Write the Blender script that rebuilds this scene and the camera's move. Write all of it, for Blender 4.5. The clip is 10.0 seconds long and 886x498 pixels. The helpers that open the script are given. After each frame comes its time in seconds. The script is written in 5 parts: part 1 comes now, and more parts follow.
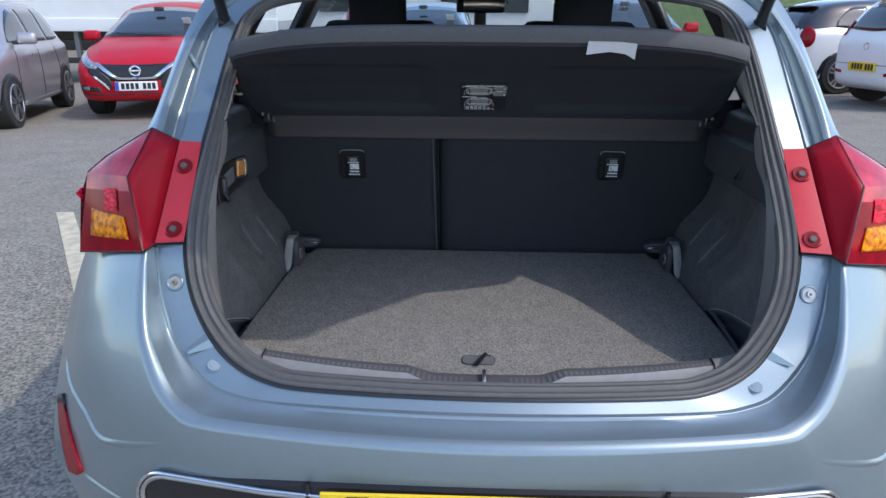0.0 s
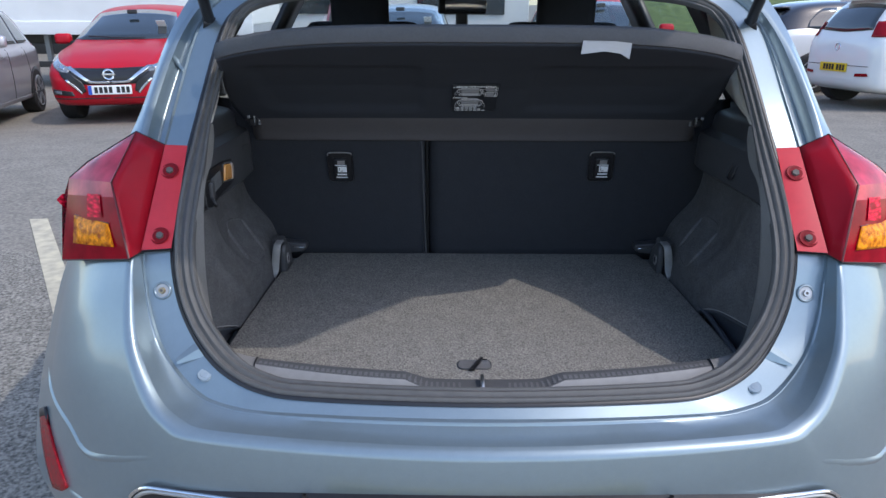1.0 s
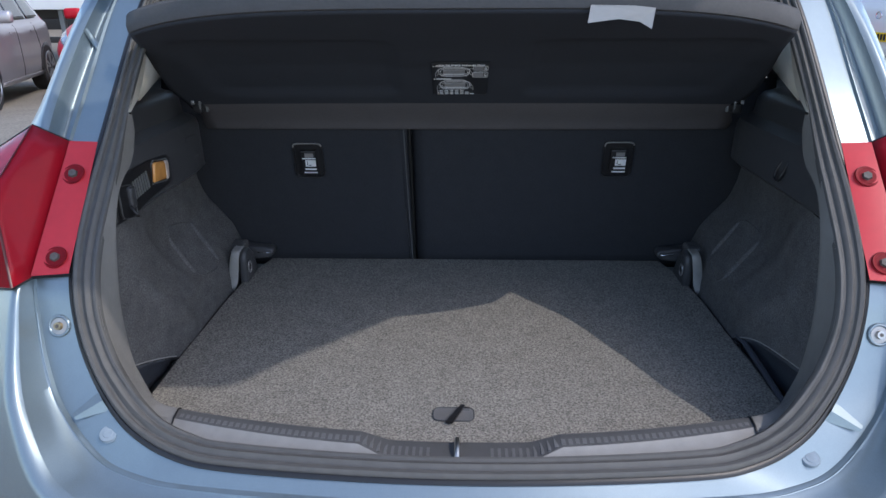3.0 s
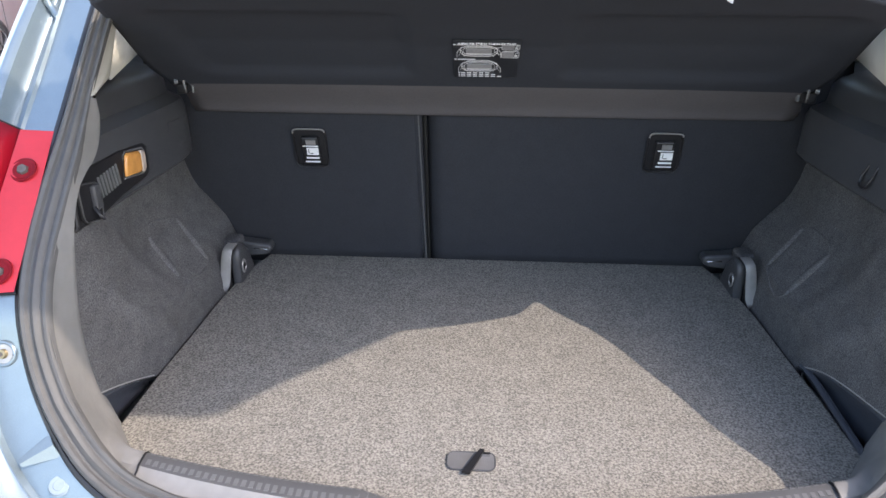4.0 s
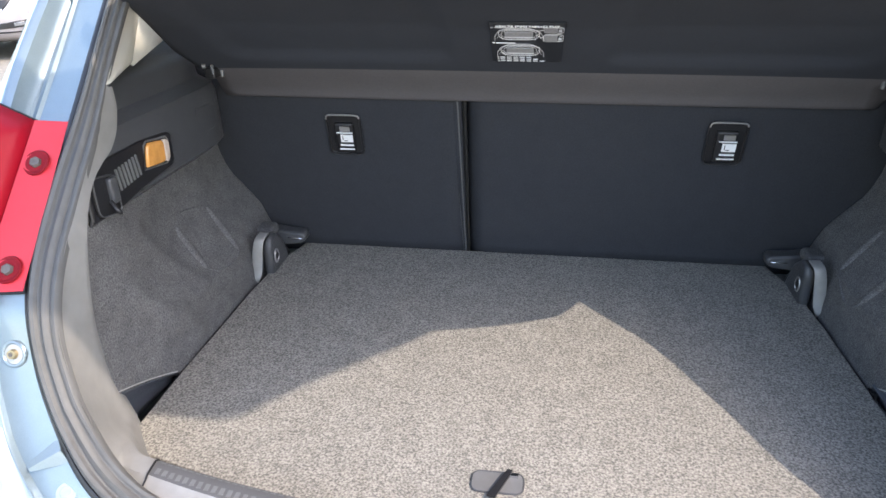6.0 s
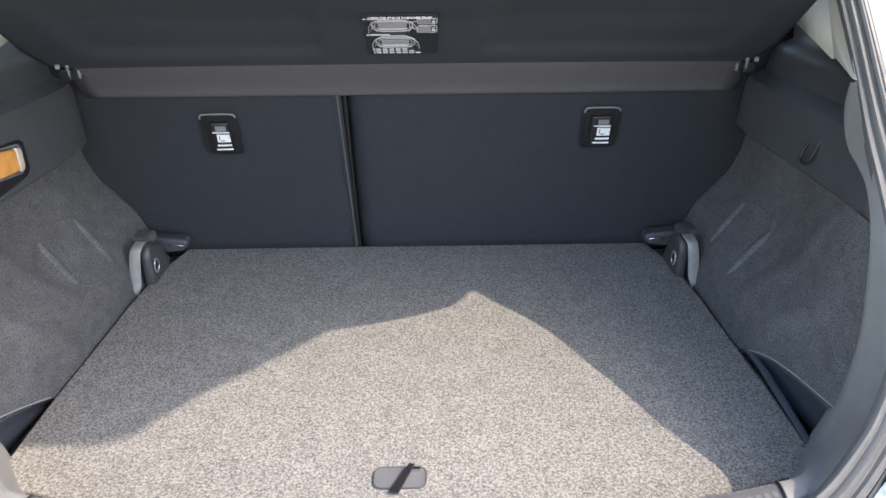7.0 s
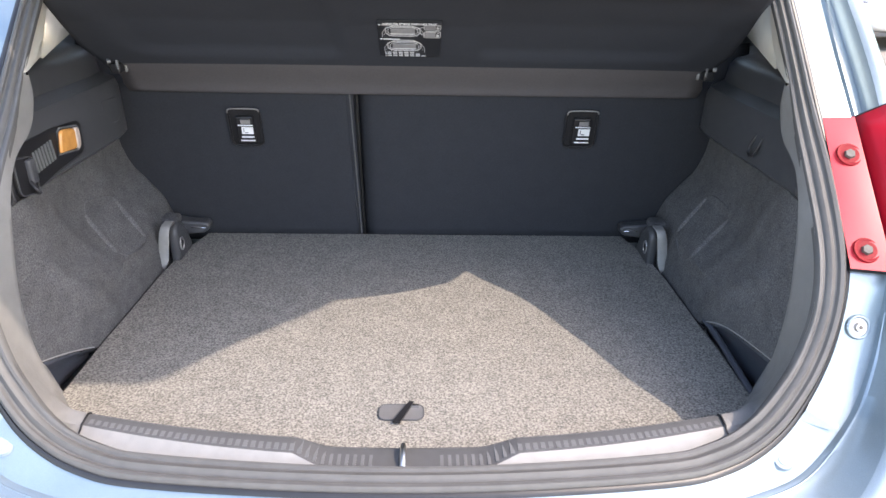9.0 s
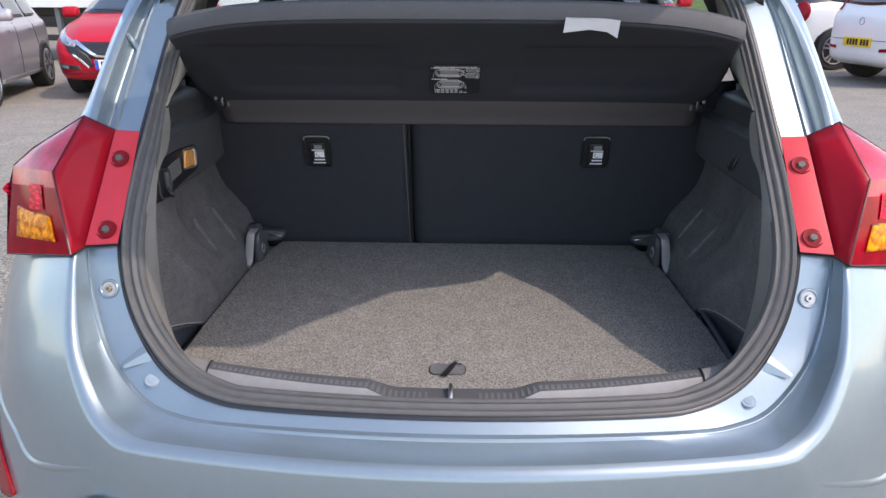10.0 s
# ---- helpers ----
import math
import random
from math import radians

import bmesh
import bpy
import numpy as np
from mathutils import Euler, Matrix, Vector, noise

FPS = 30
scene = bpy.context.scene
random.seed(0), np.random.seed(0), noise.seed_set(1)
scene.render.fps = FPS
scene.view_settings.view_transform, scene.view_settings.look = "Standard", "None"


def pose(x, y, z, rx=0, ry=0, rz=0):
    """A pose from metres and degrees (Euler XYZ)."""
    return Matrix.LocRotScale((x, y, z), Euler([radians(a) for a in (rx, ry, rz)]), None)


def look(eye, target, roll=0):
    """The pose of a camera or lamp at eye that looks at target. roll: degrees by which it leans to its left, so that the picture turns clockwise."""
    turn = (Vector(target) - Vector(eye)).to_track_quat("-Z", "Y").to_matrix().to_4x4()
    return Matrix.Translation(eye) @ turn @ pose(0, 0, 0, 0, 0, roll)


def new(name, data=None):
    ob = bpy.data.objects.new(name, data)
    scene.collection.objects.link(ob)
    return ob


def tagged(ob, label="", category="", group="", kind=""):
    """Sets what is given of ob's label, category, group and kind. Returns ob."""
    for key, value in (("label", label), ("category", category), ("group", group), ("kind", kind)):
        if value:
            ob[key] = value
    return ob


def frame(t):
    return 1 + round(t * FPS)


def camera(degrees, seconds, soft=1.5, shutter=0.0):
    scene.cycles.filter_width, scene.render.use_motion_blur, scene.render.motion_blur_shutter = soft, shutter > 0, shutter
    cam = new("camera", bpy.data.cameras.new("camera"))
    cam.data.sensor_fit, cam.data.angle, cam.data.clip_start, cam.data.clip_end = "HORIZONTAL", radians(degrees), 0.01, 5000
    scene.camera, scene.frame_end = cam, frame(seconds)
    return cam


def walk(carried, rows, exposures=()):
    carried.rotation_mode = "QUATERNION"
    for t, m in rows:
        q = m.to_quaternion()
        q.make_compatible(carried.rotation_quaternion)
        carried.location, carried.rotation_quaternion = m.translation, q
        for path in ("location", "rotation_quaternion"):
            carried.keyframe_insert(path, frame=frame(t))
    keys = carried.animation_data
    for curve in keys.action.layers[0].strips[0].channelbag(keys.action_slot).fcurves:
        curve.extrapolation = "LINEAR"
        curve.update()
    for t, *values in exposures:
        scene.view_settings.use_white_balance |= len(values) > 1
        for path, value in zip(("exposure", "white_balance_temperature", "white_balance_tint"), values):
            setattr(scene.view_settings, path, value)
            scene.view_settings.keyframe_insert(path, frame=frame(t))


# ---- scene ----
cam = camera(65.3, 10.0)
PATH = [
    (0, (-0.039, -0.916, 1.312), (-0.105, 0.963, 0.631), 0.3),
    (0.5, (-0.057, -0.904, 1.311), (-0.093, 0.979, 0.64), 0.4),
    (1, (-0.069, -0.896, 1.307), (-0.073, 0.986, 0.632), 0.2),
    (1.5, (-0.071, -0.884, 1.303), (-0.045, 0.994, 0.615), 0.2),
    (2, (-0.058, -0.816, 1.296), (-0.023, 1.056, 0.592), -0.1),
    (2.5, (-0.013, -0.703, 1.296), (-0.027, 1.158, 0.565), -0.4),
    (2.7, (0.008, -0.673, 1.292), (-0.034, 1.187, 0.559), -0.5),
    (4, (-0.007, -0.442, 1.276), (-0.114, 1.379, 0.454), 0.2),
    (4.5, (-0.012, -0.392, 1.278), (-0.162, 1.409, 0.422), 0.6),
    (5, (0.007, -0.369, 1.284), (-0.283, 1.404, 0.405), 0.1),
    (5.2, (0.005, -0.366, 1.278), (-0.318, 1.402, 0.401), -0.2),
    (6.3, (0.025, -0.357, 1.279), (-0.182, 1.418, 0.383), -1.2),
    (6.5, (0.025, -0.355, 1.279), (-0.109, 1.425, 0.376), -0.8),
    (7, (0.035, -0.351, 1.276), (0.057, 1.431, 0.368), -0.5),
    (7.5, (0.032, -0.355, 1.274), (0.165, 1.418, 0.358), 0.3),
    (8, (0.027, -0.365, 1.277), (0.197, 1.404, 0.359), 0.8),
    (8.5, (0.005, -0.405, 1.271), (0.155, 1.38, 0.381), 1.6),
    (9, (0.022, -0.516, 1.273), (0.07, 1.296, 0.428), 1.1),
    (9.5, (0.032, -0.666, 1.295), (0.007, 1.167, 0.497), 0.9),
    (10, (0.006, -0.79, 1.307), (-0.04, 1.067, 0.566), 0.2),
]
EXPOSURES = [(0, 1.22, 6350, 13), (1.5, 1.22, 6350, 13), (2.5, .97, 6250, 12), (4, 2.36, 7350, 16), (4.5, 2.66, 7500, 16), (6.5, 2.62, 7400, 14), (7, 2.74, 7400, 14), (8.5, 2.68, 7500, 15), (9, 2.72, 7550, 17), (9.5, 2.1, 8100, 17), (10, 1.70, 7250, 18)]
walk(cam, [(t, look(eye, target, roll)) for t, eye, target, roll in PATH], EXPOSURES)

from mathutils.bvhtree import BVHTree

# ---- light ----
SUN = Vector((0.765, -0.40, 1.0)).normalized()
world = bpy.data.worlds.new("sky")
scene.world = world
world.use_nodes = True
sky = world.node_tree.nodes.new("ShaderNodeTexSky")
sky.sky_type, sky.sun_disc = "NISHITA", False
sky.sun_elevation, sky.sun_rotation = math.asin(SUN.z), math.atan2(SUN.x, SUN.y)
back = world.node_tree.nodes["Background"]
back.inputs["Strength"].default_value = 0.15
world.node_tree.links.new(sky.outputs["Color"], back.inputs["Color"])
sun = new("sun", bpy.data.lights.new("sun", "SUN"))
sun.data.energy, sun.data.angle, sun.data.color = 0.86, radians(0.6), (1.0, 0.95, 0.88)
sun.matrix_world = look(SUN * 30, (0, 0, 0))


# ---- materials ----
def mat(name, color, rough=0.5, metal=0.0, coat=0.0, var=0.0, scale=20.0, bump=0.0, bscale=200.0, dark=None, spec=0.5, stain=0.0, lo=0.32, hi=0.68, cells=0.0):
    """A surface with two scales of variation: a broad one that mixes color and dark, and fine relief."""
    m = bpy.data.materials.new(name)
    m.use_nodes = True
    nt = m.node_tree
    b = nt.nodes["Principled BSDF"]
    b.inputs["Base Color"].default_value = (*color, 1)
    b.inputs["Roughness"].default_value, b.inputs["Metallic"].default_value = rough, metal
    b.inputs["Specular IOR Level"].default_value = spec
    b.inputs["Coat Weight"].default_value, b.inputs["Coat Roughness"].default_value = coat, 0.04
    tc = nt.nodes.new("ShaderNodeTexCoord")
    if var or dark:
        n = nt.nodes.new("ShaderNodeTexNoise")
        n.inputs["Scale"].default_value, n.inputs["Detail"].default_value = scale, 6
        nt.links.new(tc.outputs["Object"], n.inputs["Vector"])
        ramp = nt.nodes.new("ShaderNodeMapRange")
        ramp.inputs["From Min"].default_value, ramp.inputs["From Max"].default_value = lo, hi
        if cells:
            grid = nt.nodes.new("ShaderNodeMapping")
            grid.inputs["Scale"].default_value = (.55, .55, 1.7)
            nt.links.new(tc.outputs["Object"], grid.inputs["Vector"])
            n = nt.nodes.new("ShaderNodeTexVoronoi")
            n.feature = "SMOOTH_F1"
            n.inputs["Scale"].default_value, n.inputs["Smoothness"].default_value = cells, .35
            nt.links.new(grid.outputs["Vector"], n.inputs["Vector"])
        nt.links.new(n.outputs["Distance" if cells else "Fac"], ramp.inputs["Value"])
        mix = nt.nodes.new("ShaderNodeMix")
        mix.data_type = "RGBA"
        low = dark or tuple(c * (1 - var) for c in color)
        mix.inputs["A"].default_value, mix.inputs["B"].default_value = (*low, 1), (*color, 1)
        nt.links.new(ramp.outputs["Result"], mix.inputs["Factor"])
        out = mix.outputs["Result"]
        if stain:
            n2 = nt.nodes.new("ShaderNodeTexNoise")
            n2.inputs["Scale"].default_value, n2.inputs["Detail"].default_value = scale * 0.07, 4
            nt.links.new(tc.outputs["Object"], n2.inputs["Vector"])
            r2 = nt.nodes.new("ShaderNodeMapRange")
            r2.inputs["To Min"].default_value, r2.inputs["To Max"].default_value = 1 - stain, 1 + stain
            nt.links.new(n2.outputs["Fac"], r2.inputs["Value"])
            mul = nt.nodes.new("ShaderNodeVectorMath")
            mul.operation = "SCALE"
            nt.links.new(out, mul.inputs[0])
            nt.links.new(r2.outputs["Result"], mul.inputs["Scale"])
            out = mul.outputs["Vector"]
        nt.links.new(out, b.inputs["Base Color"])
    if bump:
        n = nt.nodes.new("ShaderNodeTexNoise")
        n.inputs["Scale"].default_value, n.inputs["Detail"].default_value = bscale, 3
        nt.links.new(tc.outputs["Object"], n.inputs["Vector"])
        bp = nt.nodes.new("ShaderNodeBump")
        bp.inputs["Strength"].default_value, bp.inputs["Distance"].default_value = bump, 0.002
        nt.links.new(n.outputs["Fac"], bp.inputs["Height"])
        nt.links.new(bp.outputs["Normal"], b.inputs["Normal"])
    return m


def glass(name, tint=(0.9, 0.95, 0.95), gloss=0.12, rough=0.02):
    """Thin pane: lets light through and mirrors a little."""
    m = bpy.data.materials.new(name)
    m.use_nodes = True
    nt = m.node_tree
    nt.nodes.remove(nt.nodes["Principled BSDF"])
    t, g, mx = (nt.nodes.new("ShaderNode" + k) for k in ("BsdfTransparent", "BsdfGlossy", "MixShader"))
    t.inputs["Color"].default_value = (*tint, 1)
    g.inputs["Roughness"].default_value = rough
    mx.inputs["Fac"].default_value = gloss
    nt.links.new(t.outputs[0], mx.inputs[1])
    nt.links.new(g.outputs[0], mx.inputs[2])
    nt.links.new(mx.outputs[0], nt.nodes["Material Output"].inputs["Surface"])
    return m


PAINT = mat("steel_blue_metallic_paint", (0.230, 0.290, 0.322), 0.36, 0.6, 0.7, var=0.10, scale=900, stain=0.05)
INNER_RED = mat("inner_lamp_red", (0.34, 0.005, 0.016), 0.38, coat=0.05, var=0.10, scale=25, spec=0.25)
RED_FLANGE = mat("red_flange_plastic", (0.56, 0.028, 0.040), 0.42, var=0.08, scale=60, bump=0.05, bscale=500, spec=0.55)
# RED_LENS and AMBER carry the sparkle of lens facets as bright tones.
RED_LENS = mat("red_lens", (0.26, 0.001, 0.008), 0.2, coat=0.04, dark=(1.0, 0.012, 0.060), cells=120, lo=0.18, hi=0.80, spec=0.05, bump=0.5, bscale=120)
PINK_LENS = mat("clear_red_lens", (0.58, 0.038, 0.070), 0.18, coat=0.2, var=0.45, scale=28, spec=0.15)
AMBER = mat("amber_lens", (0.34, 0.06, 0.001), 0.2, coat=0.04, dark=(1.0, 0.34, 0.008), scale=95, lo=0.36, hi=0.66, spec=0.1, bump=0.9, bscale=160)
AMBER_PLAIN = mat("plain_amber_lens", (0.72, 0.33, 0.09), 0.25, coat=0.2, var=0.25, scale=60)
RUBBER = mat("grey_rubber", (0.092, 0.090, 0.087), 0.6, var=0.15, scale=60, bump=0.1, bscale=600)
TRIM = mat("grey_grained_plastic", (0.235, 0.230, 0.222), 0.55, var=0.12, scale=50, bump=0.25, bscale=1400)
# Dark tread plastic, a tone below its ribs to imitate shade between them.
TREAD_SHADE = mat("groove_shade_plastic", (0.088, 0.088, 0.090), 0.6, var=0.12, scale=60, bump=0.15, bscale=900)
TREAD = mat("dark_ribbed_plastic", (0.135, 0.135, 0.136), 0.5, var=0.12, scale=60, bump=0.15, bscale=900)
BLACK_PLASTIC = mat("black_plastic", (0.016, 0.016, 0.018), 0.38, var=0.2, scale=60, bump=0.12, bscale=900)
LEDGE = mat("dark_grained_plastic", (0.064, 0.066, 0.071), 0.38, var=0.12, scale=40, bump=0.2, bscale=1000)
SEAT_CLOTH = mat("dark_seat_back_cloth", (0.037, 0.0395, 0.0465), 0.9, var=0.25, scale=500, bump=0.25, bscale=900, spec=0.2, stain=0.12)
FELT = mat("side_wall_felt", (0.165, 0.163, 0.165), 0.95, dark=(0.064, 0.064, 0.066), scale=520, lo=0.34, hi=0.68, bump=0.5, bscale=600, spec=0.1, stain=0.3)
CARPET = mat("boot_carpet", (0.338, 0.320, 0.283), 0.95, dark=(0.120, 0.115, 0.107), scale=345, lo=0.35, hi=0.66, bump=0.8, bscale=420, spec=0.1, stain=0.18)
SHELF_UNDER = mat("shelf_underside", (0.044, 0.049, 0.060), 0.85, var=0.12, scale=300, bump=0.15, bscale=700, spec=0.2, stain=0.08)
# Lighter copy of the shelf cloth; bounced light is in its colour.
SHELF_BAND_LIT = mat("lit_shelf_cloth", (0.122, 0.115, 0.120), 0.8, var=0.10, scale=250, bump=0.15, bscale=700, spec=0.2, stain=0.1)
SHELF_EDGE = mat("shelf_edge_cloth", (0.098, 0.098, 0.101), 0.85, var=0.10, scale=250, bump=0.15, bscale=700, spec=0.2, stain=0.1)
PILLAR_TRIM = mat("light_grey_pillar_trim", (0.62, 0.60, 0.54), 0.6, var=0.06, scale=30, bump=0.1, bscale=900)
ROOF_LINING = mat("roof_lining", (0.40, 0.40, 0.38), 0.9, var=0.08, scale=100)
STEEL = mat("zinc_plated_steel", (0.55, 0.54, 0.52), 0.32, 1.0, var=0.25, scale=80)
BRASS = mat("passivated_bolt", (0.45, 0.36, 0.22), 0.4, 0.9, var=0.3, scale=200)
CHROME = mat("chrome", (0.75, 0.76, 0.78), 0.1, 1.0, var=0.08, scale=40)
SILVER_PLASTIC = mat("silver_grey_plastic", (0.20, 0.205, 0.21), 0.4, 0.3, var=0.1, scale=60)
POCKET = mat("smooth_dark_plastic", (0.070, 0.077, 0.092), 0.28, var=0.1, scale=40, bump=0.08, bscale=900)
# Dark red that stands in for the shade inside the screw recesses.
CUP_SHADE = mat("shade_toned_red", (0.22, 0.006, 0.012), 0.5, var=0.2, scale=80, spec=0.2)
DARK_RED = mat("dark_red_joint", (0.10, 0.006, 0.010), 0.4, var=0.2, scale=60)
DEEP_RED = mat("deep_red_lens", (0.30, 0.002, 0.012), 0.12, coat=0.06, var=0.35, scale=30, spec=0.06)
BRACKET = mat("matte_grey_plastic", (0.30, 0.295, 0.285), 0.48, 0.15, var=0.1, scale=90, bump=0.08, bscale=900)
SATIN = mat("satin_silver", (0.42, 0.41, 0.40), 0.36, 0.6, var=0.1, scale=90)
LABEL_WHITE = mat("white_label_print", (0.85, 0.85, 0.85), 0.4, coat=0.4, var=0.06, scale=200)
DULL_STEEL = mat("dull_steel", (0.12, 0.105, 0.095), 0.6, 0.0, var=0.3, scale=150)
PINK_CLEAR = mat("clear_lamp_end", (0.55, 0.45, 0.38), 0.15, coat=0.3, var=0.2, scale=120)
BUFFER = mat("clear_rubber_buffer", (0.24, 0.30, 0.35), 0.5, var=0.15, scale=90)
PAPER = mat("white_paper", (0.42, 0.41, 0.40), 0.8, var=0.08, scale=60)
INK = mat("white_print", (0.62, 0.62, 0.63), 0.6, var=0.08, scale=300)
PALE_INK = mat("grey_print", (0.34, 0.34, 0.35), 0.6, var=0.25, scale=400)
BLACK_STICKER = mat("black_sticker", (0.024, 0.026, 0.031), 0.4, var=0.2, scale=90)
PLATE_YELLOW = mat("yellow_plate", (0.80, 0.56, 0.02), 0.35, coat=0.3, var=0.05, scale=50)
PLATE_WHITE = mat("white_plate", (0.80, 0.80, 0.78), 0.35, coat=0.3, var=0.04, scale=50)
PRINT_BLACK = mat("black_print", (0.015, 0.015, 0.015), 0.5, var=0.1, scale=60)
PLATE_BLUE = mat("blue_band", (0.02, 0.08, 0.45), 0.4, var=0.1, scale=60)
GLASS = glass("car_glass", (0.92, 0.955, 0.95), 0.06)
DARK_GLASS = mat("dark_car_glass", (0.02, 0.028, 0.032), 0.04, coat=1.0, var=0.2, scale=2)
TYRE = mat("tyre_rubber", (0.02, 0.02, 0.021), 0.8, var=0.3, scale=40, bump=0.4, bscale=120)
ALLOY = mat("alloy_wheel", (0.50, 0.50, 0.51), 0.3, 0.9, var=0.15, scale=30)
ASPHALT = mat("worn_asphalt", (0.285, 0.255, 0.208), 0.9, dark=(0.150, 0.136, 0.112), scale=45, bump=0.8, bscale=160, stain=0.25)
COARSE = mat("coarse_asphalt", (0.36, 0.325, 0.265), 0.9, dark=(0.080, 0.073, 0.060), scale=75, bump=1.0, bscale=90, stain=0.2)
LINE_PAINT = mat("worn_line_paint", (0.62, 0.55, 0.38), 0.8, dark=(0.40, 0.35, 0.26), scale=14, bump=0.3, bscale=120)
GRASS = mat("grass", (0.11, 0.15, 0.035), 0.9, dark=(0.05, 0.08, 0.02), scale=3, bump=0.6, bscale=30, stain=0.2)
RED_PAINT = mat("bright_red_paint", (0.44, 0.006, 0.018), 0.38, 0.0, 0.22, var=0.06, scale=3, spec=0.2)
GREY_PAINT = mat("silver_grey_paint", (0.40, 0.38, 0.40), 0.3, 0.55, 0.8, var=0.06, scale=3)
WHITE_PAINT = mat("white_car_paint", (0.78, 0.78, 0.76), 0.25, 0.0, 0.8, var=0.04, scale=3)
SILVER_PAINT = mat("pale_blue_silver_paint", (0.45, 0.55, 0.62), 0.3, 0.5, 0.8, var=0.06, scale=3)
BLACK_PAINT = mat("black_car_paint", (0.015, 0.016, 0.02), 0.15, 0.0, 1.0, var=0.1, scale=3)
TRAILER_WHITE = mat("trailer_white", (0.74, 0.75, 0.74), 0.5, var=0.08, scale=1.5, stain=0.1)
CLADDING = mat("pale_cladding", (0.55, 0.56, 0.56), 0.6, var=0.08, scale=0.8, stain=0.1)
LAMP_CLEAR = mat("headlamp_lens", (0.30, 0.32, 0.34), 0.05, 0.3, 1.0, var=0.5, scale=14)
RED_REFLECTOR = mat("red_reflector", (0.30, 0.003, 0.010), 0.2, coat=0.10, var=0.4, scale=120, bump=0.3, bscale=300, spec=0.2)


# ---- mesh helpers ----
def part(name, bm, material, parent=None, label="", smooth=True, thick=0.0, bevel=0.0):
    """Links a bmesh as one mesh object, under parent if one is given."""
    me = bpy.data.meshes.new(name)
    bmesh.ops.recalc_face_normals(bm, faces=bm.faces)
    bm.to_mesh(me)
    bm.free()
    me.materials.append(material)
    if smooth:
        me.shade_smooth()
        me.set_sharp_from_angle(angle=radians(38))
    ob = new(name, me)
    if parent is not None:
        ob.parent = parent
    if label:
        ob["label"] = label
    if thick:
        s = ob.modifiers.new("thickness", "SOLIDIFY")
        s.thickness, s.offset = thick, 0
    if bevel:
        b = ob.modifiers.new("edges", "BEVEL")
        b.width, b.segments, b.limit_method = bevel, 2, "ANGLE"
    return ob


def thing(name, label, category, group="", kind="", at=(0, 0, 0), turn=0):
    ob = new(name)
    ob.matrix_world = pose(*at, 0, 0, turn)
    ob.empty_display_size = 0.1
    return tagged(ob, label, category, group, kind)


def spline(points, n=8, closed=False):
    """Points on a smooth curve through the given ones, n to a stretch."""
    p = [Vector(q) for q in points]
    m, out = len(p), []
    for i in range(m if closed else m - 1):
        a, b, c, d = (p[(i + k) % m] if closed else p[min(max(i + k, 0), m - 1)] for k in (-1, 0, 1, 2))
        for k in range(n):
            t = k / n
            out.append(0.5 * (2 * b + (c - a) * t + (2 * a - 5 * b + 4 * c - d) * t * t + (3 * b - a - 3 * c + d) * t ** 3))
    if not closed:
        out.append(p[-1])
    return out


def loft(rows, closed=False, bm=None):
    """A sheet through rows of points; closed: each row runs round."""
    bm = bm or bmesh.new()
    grid = [[bm.verts.new(p) for p in row] for row in rows]
    for a, b in zip(grid, grid[1:]):
        m = len(a)
        for i in range(m if closed else m - 1):
            j = (i + 1) % m
            try:
                bm.faces.new((a[i], a[j], b[j], b[i]))
            except ValueError:
                pass
    return bm


def box(cx, cy, cz, sx, sy, sz, turn=0, bm=None, bev=0.0, tilt=0):
    bm = bm or bmesh.new()
    r = bmesh.ops.create_cube(bm, size=1, matrix=pose(cx, cy, cz, tilt, 0, turn) @ Matrix.Diagonal((sx, sy, sz, 1)))
    if bev:
        es = list({e for v in r["verts"] for e in v.link_edges})
        bmesh.ops.bevel(bm, geom=es, offset=bev, segments=3, profile=0.6, affect="EDGES")
    return bm


def disc(center, normal, radius, depth, sides=20, bm=None, r2=None):
    """A short cylinder or cone along normal."""
    bm = bm or bmesh.new()
    m = Matrix.Translation(center) @ Vector(normal).to_track_quat("Z", "Y").to_matrix().to_4x4()
    bmesh.ops.create_cone(bm, cap_ends=True, segments=sides, radius1=radius, radius2=radius if r2 is None else r2, depth=depth, matrix=m)
    return bm


def tube(points, radius, sides=8, closed=False, bm=None):
    """A round bar along points."""
    p = [Vector(q) for q in points]
    m, rows = len(p), []
    up = Vector((0.13, 0.21, 0.97))
    for i in range(m):
        t = (p[(i + 1) % m] - p[i - 1]) if closed else (p[min(i + 1, m - 1)] - p[max(i - 1, 0)])
        t.normalize()
        a = t.cross(up).normalized()
        b = t.cross(a)
        rows.append([p[i] + radius * (math.cos(k * math.tau / sides) * a + math.sin(k * math.tau / sides) * b) for k in range(sides)])
    if closed:
        rows.append(rows[0])
    bm = loft(rows, True, bm)
    if closed:
        bmesh.ops.remove_doubles(bm, verts=bm.verts, dist=1e-6)
    return bm


def prism(outline, offset, bm=None):
    """A flat outline (3D points) pushed by offset into a solid."""
    bm = bm or bmesh.new()
    a = [bm.verts.new(p) for p in outline]
    b = [bm.verts.new(Vector(p) + Vector(offset)) for p in outline]
    bm.faces.new(a), bm.faces.new(b[::-1])
    for i in range(len(a)):
        j = (i + 1) % len(a)
        bm.faces.new((a[i], b[i], b[j], a[j]))
    return bm


def flip(p):
    return (-p[0], p[1], p[2])


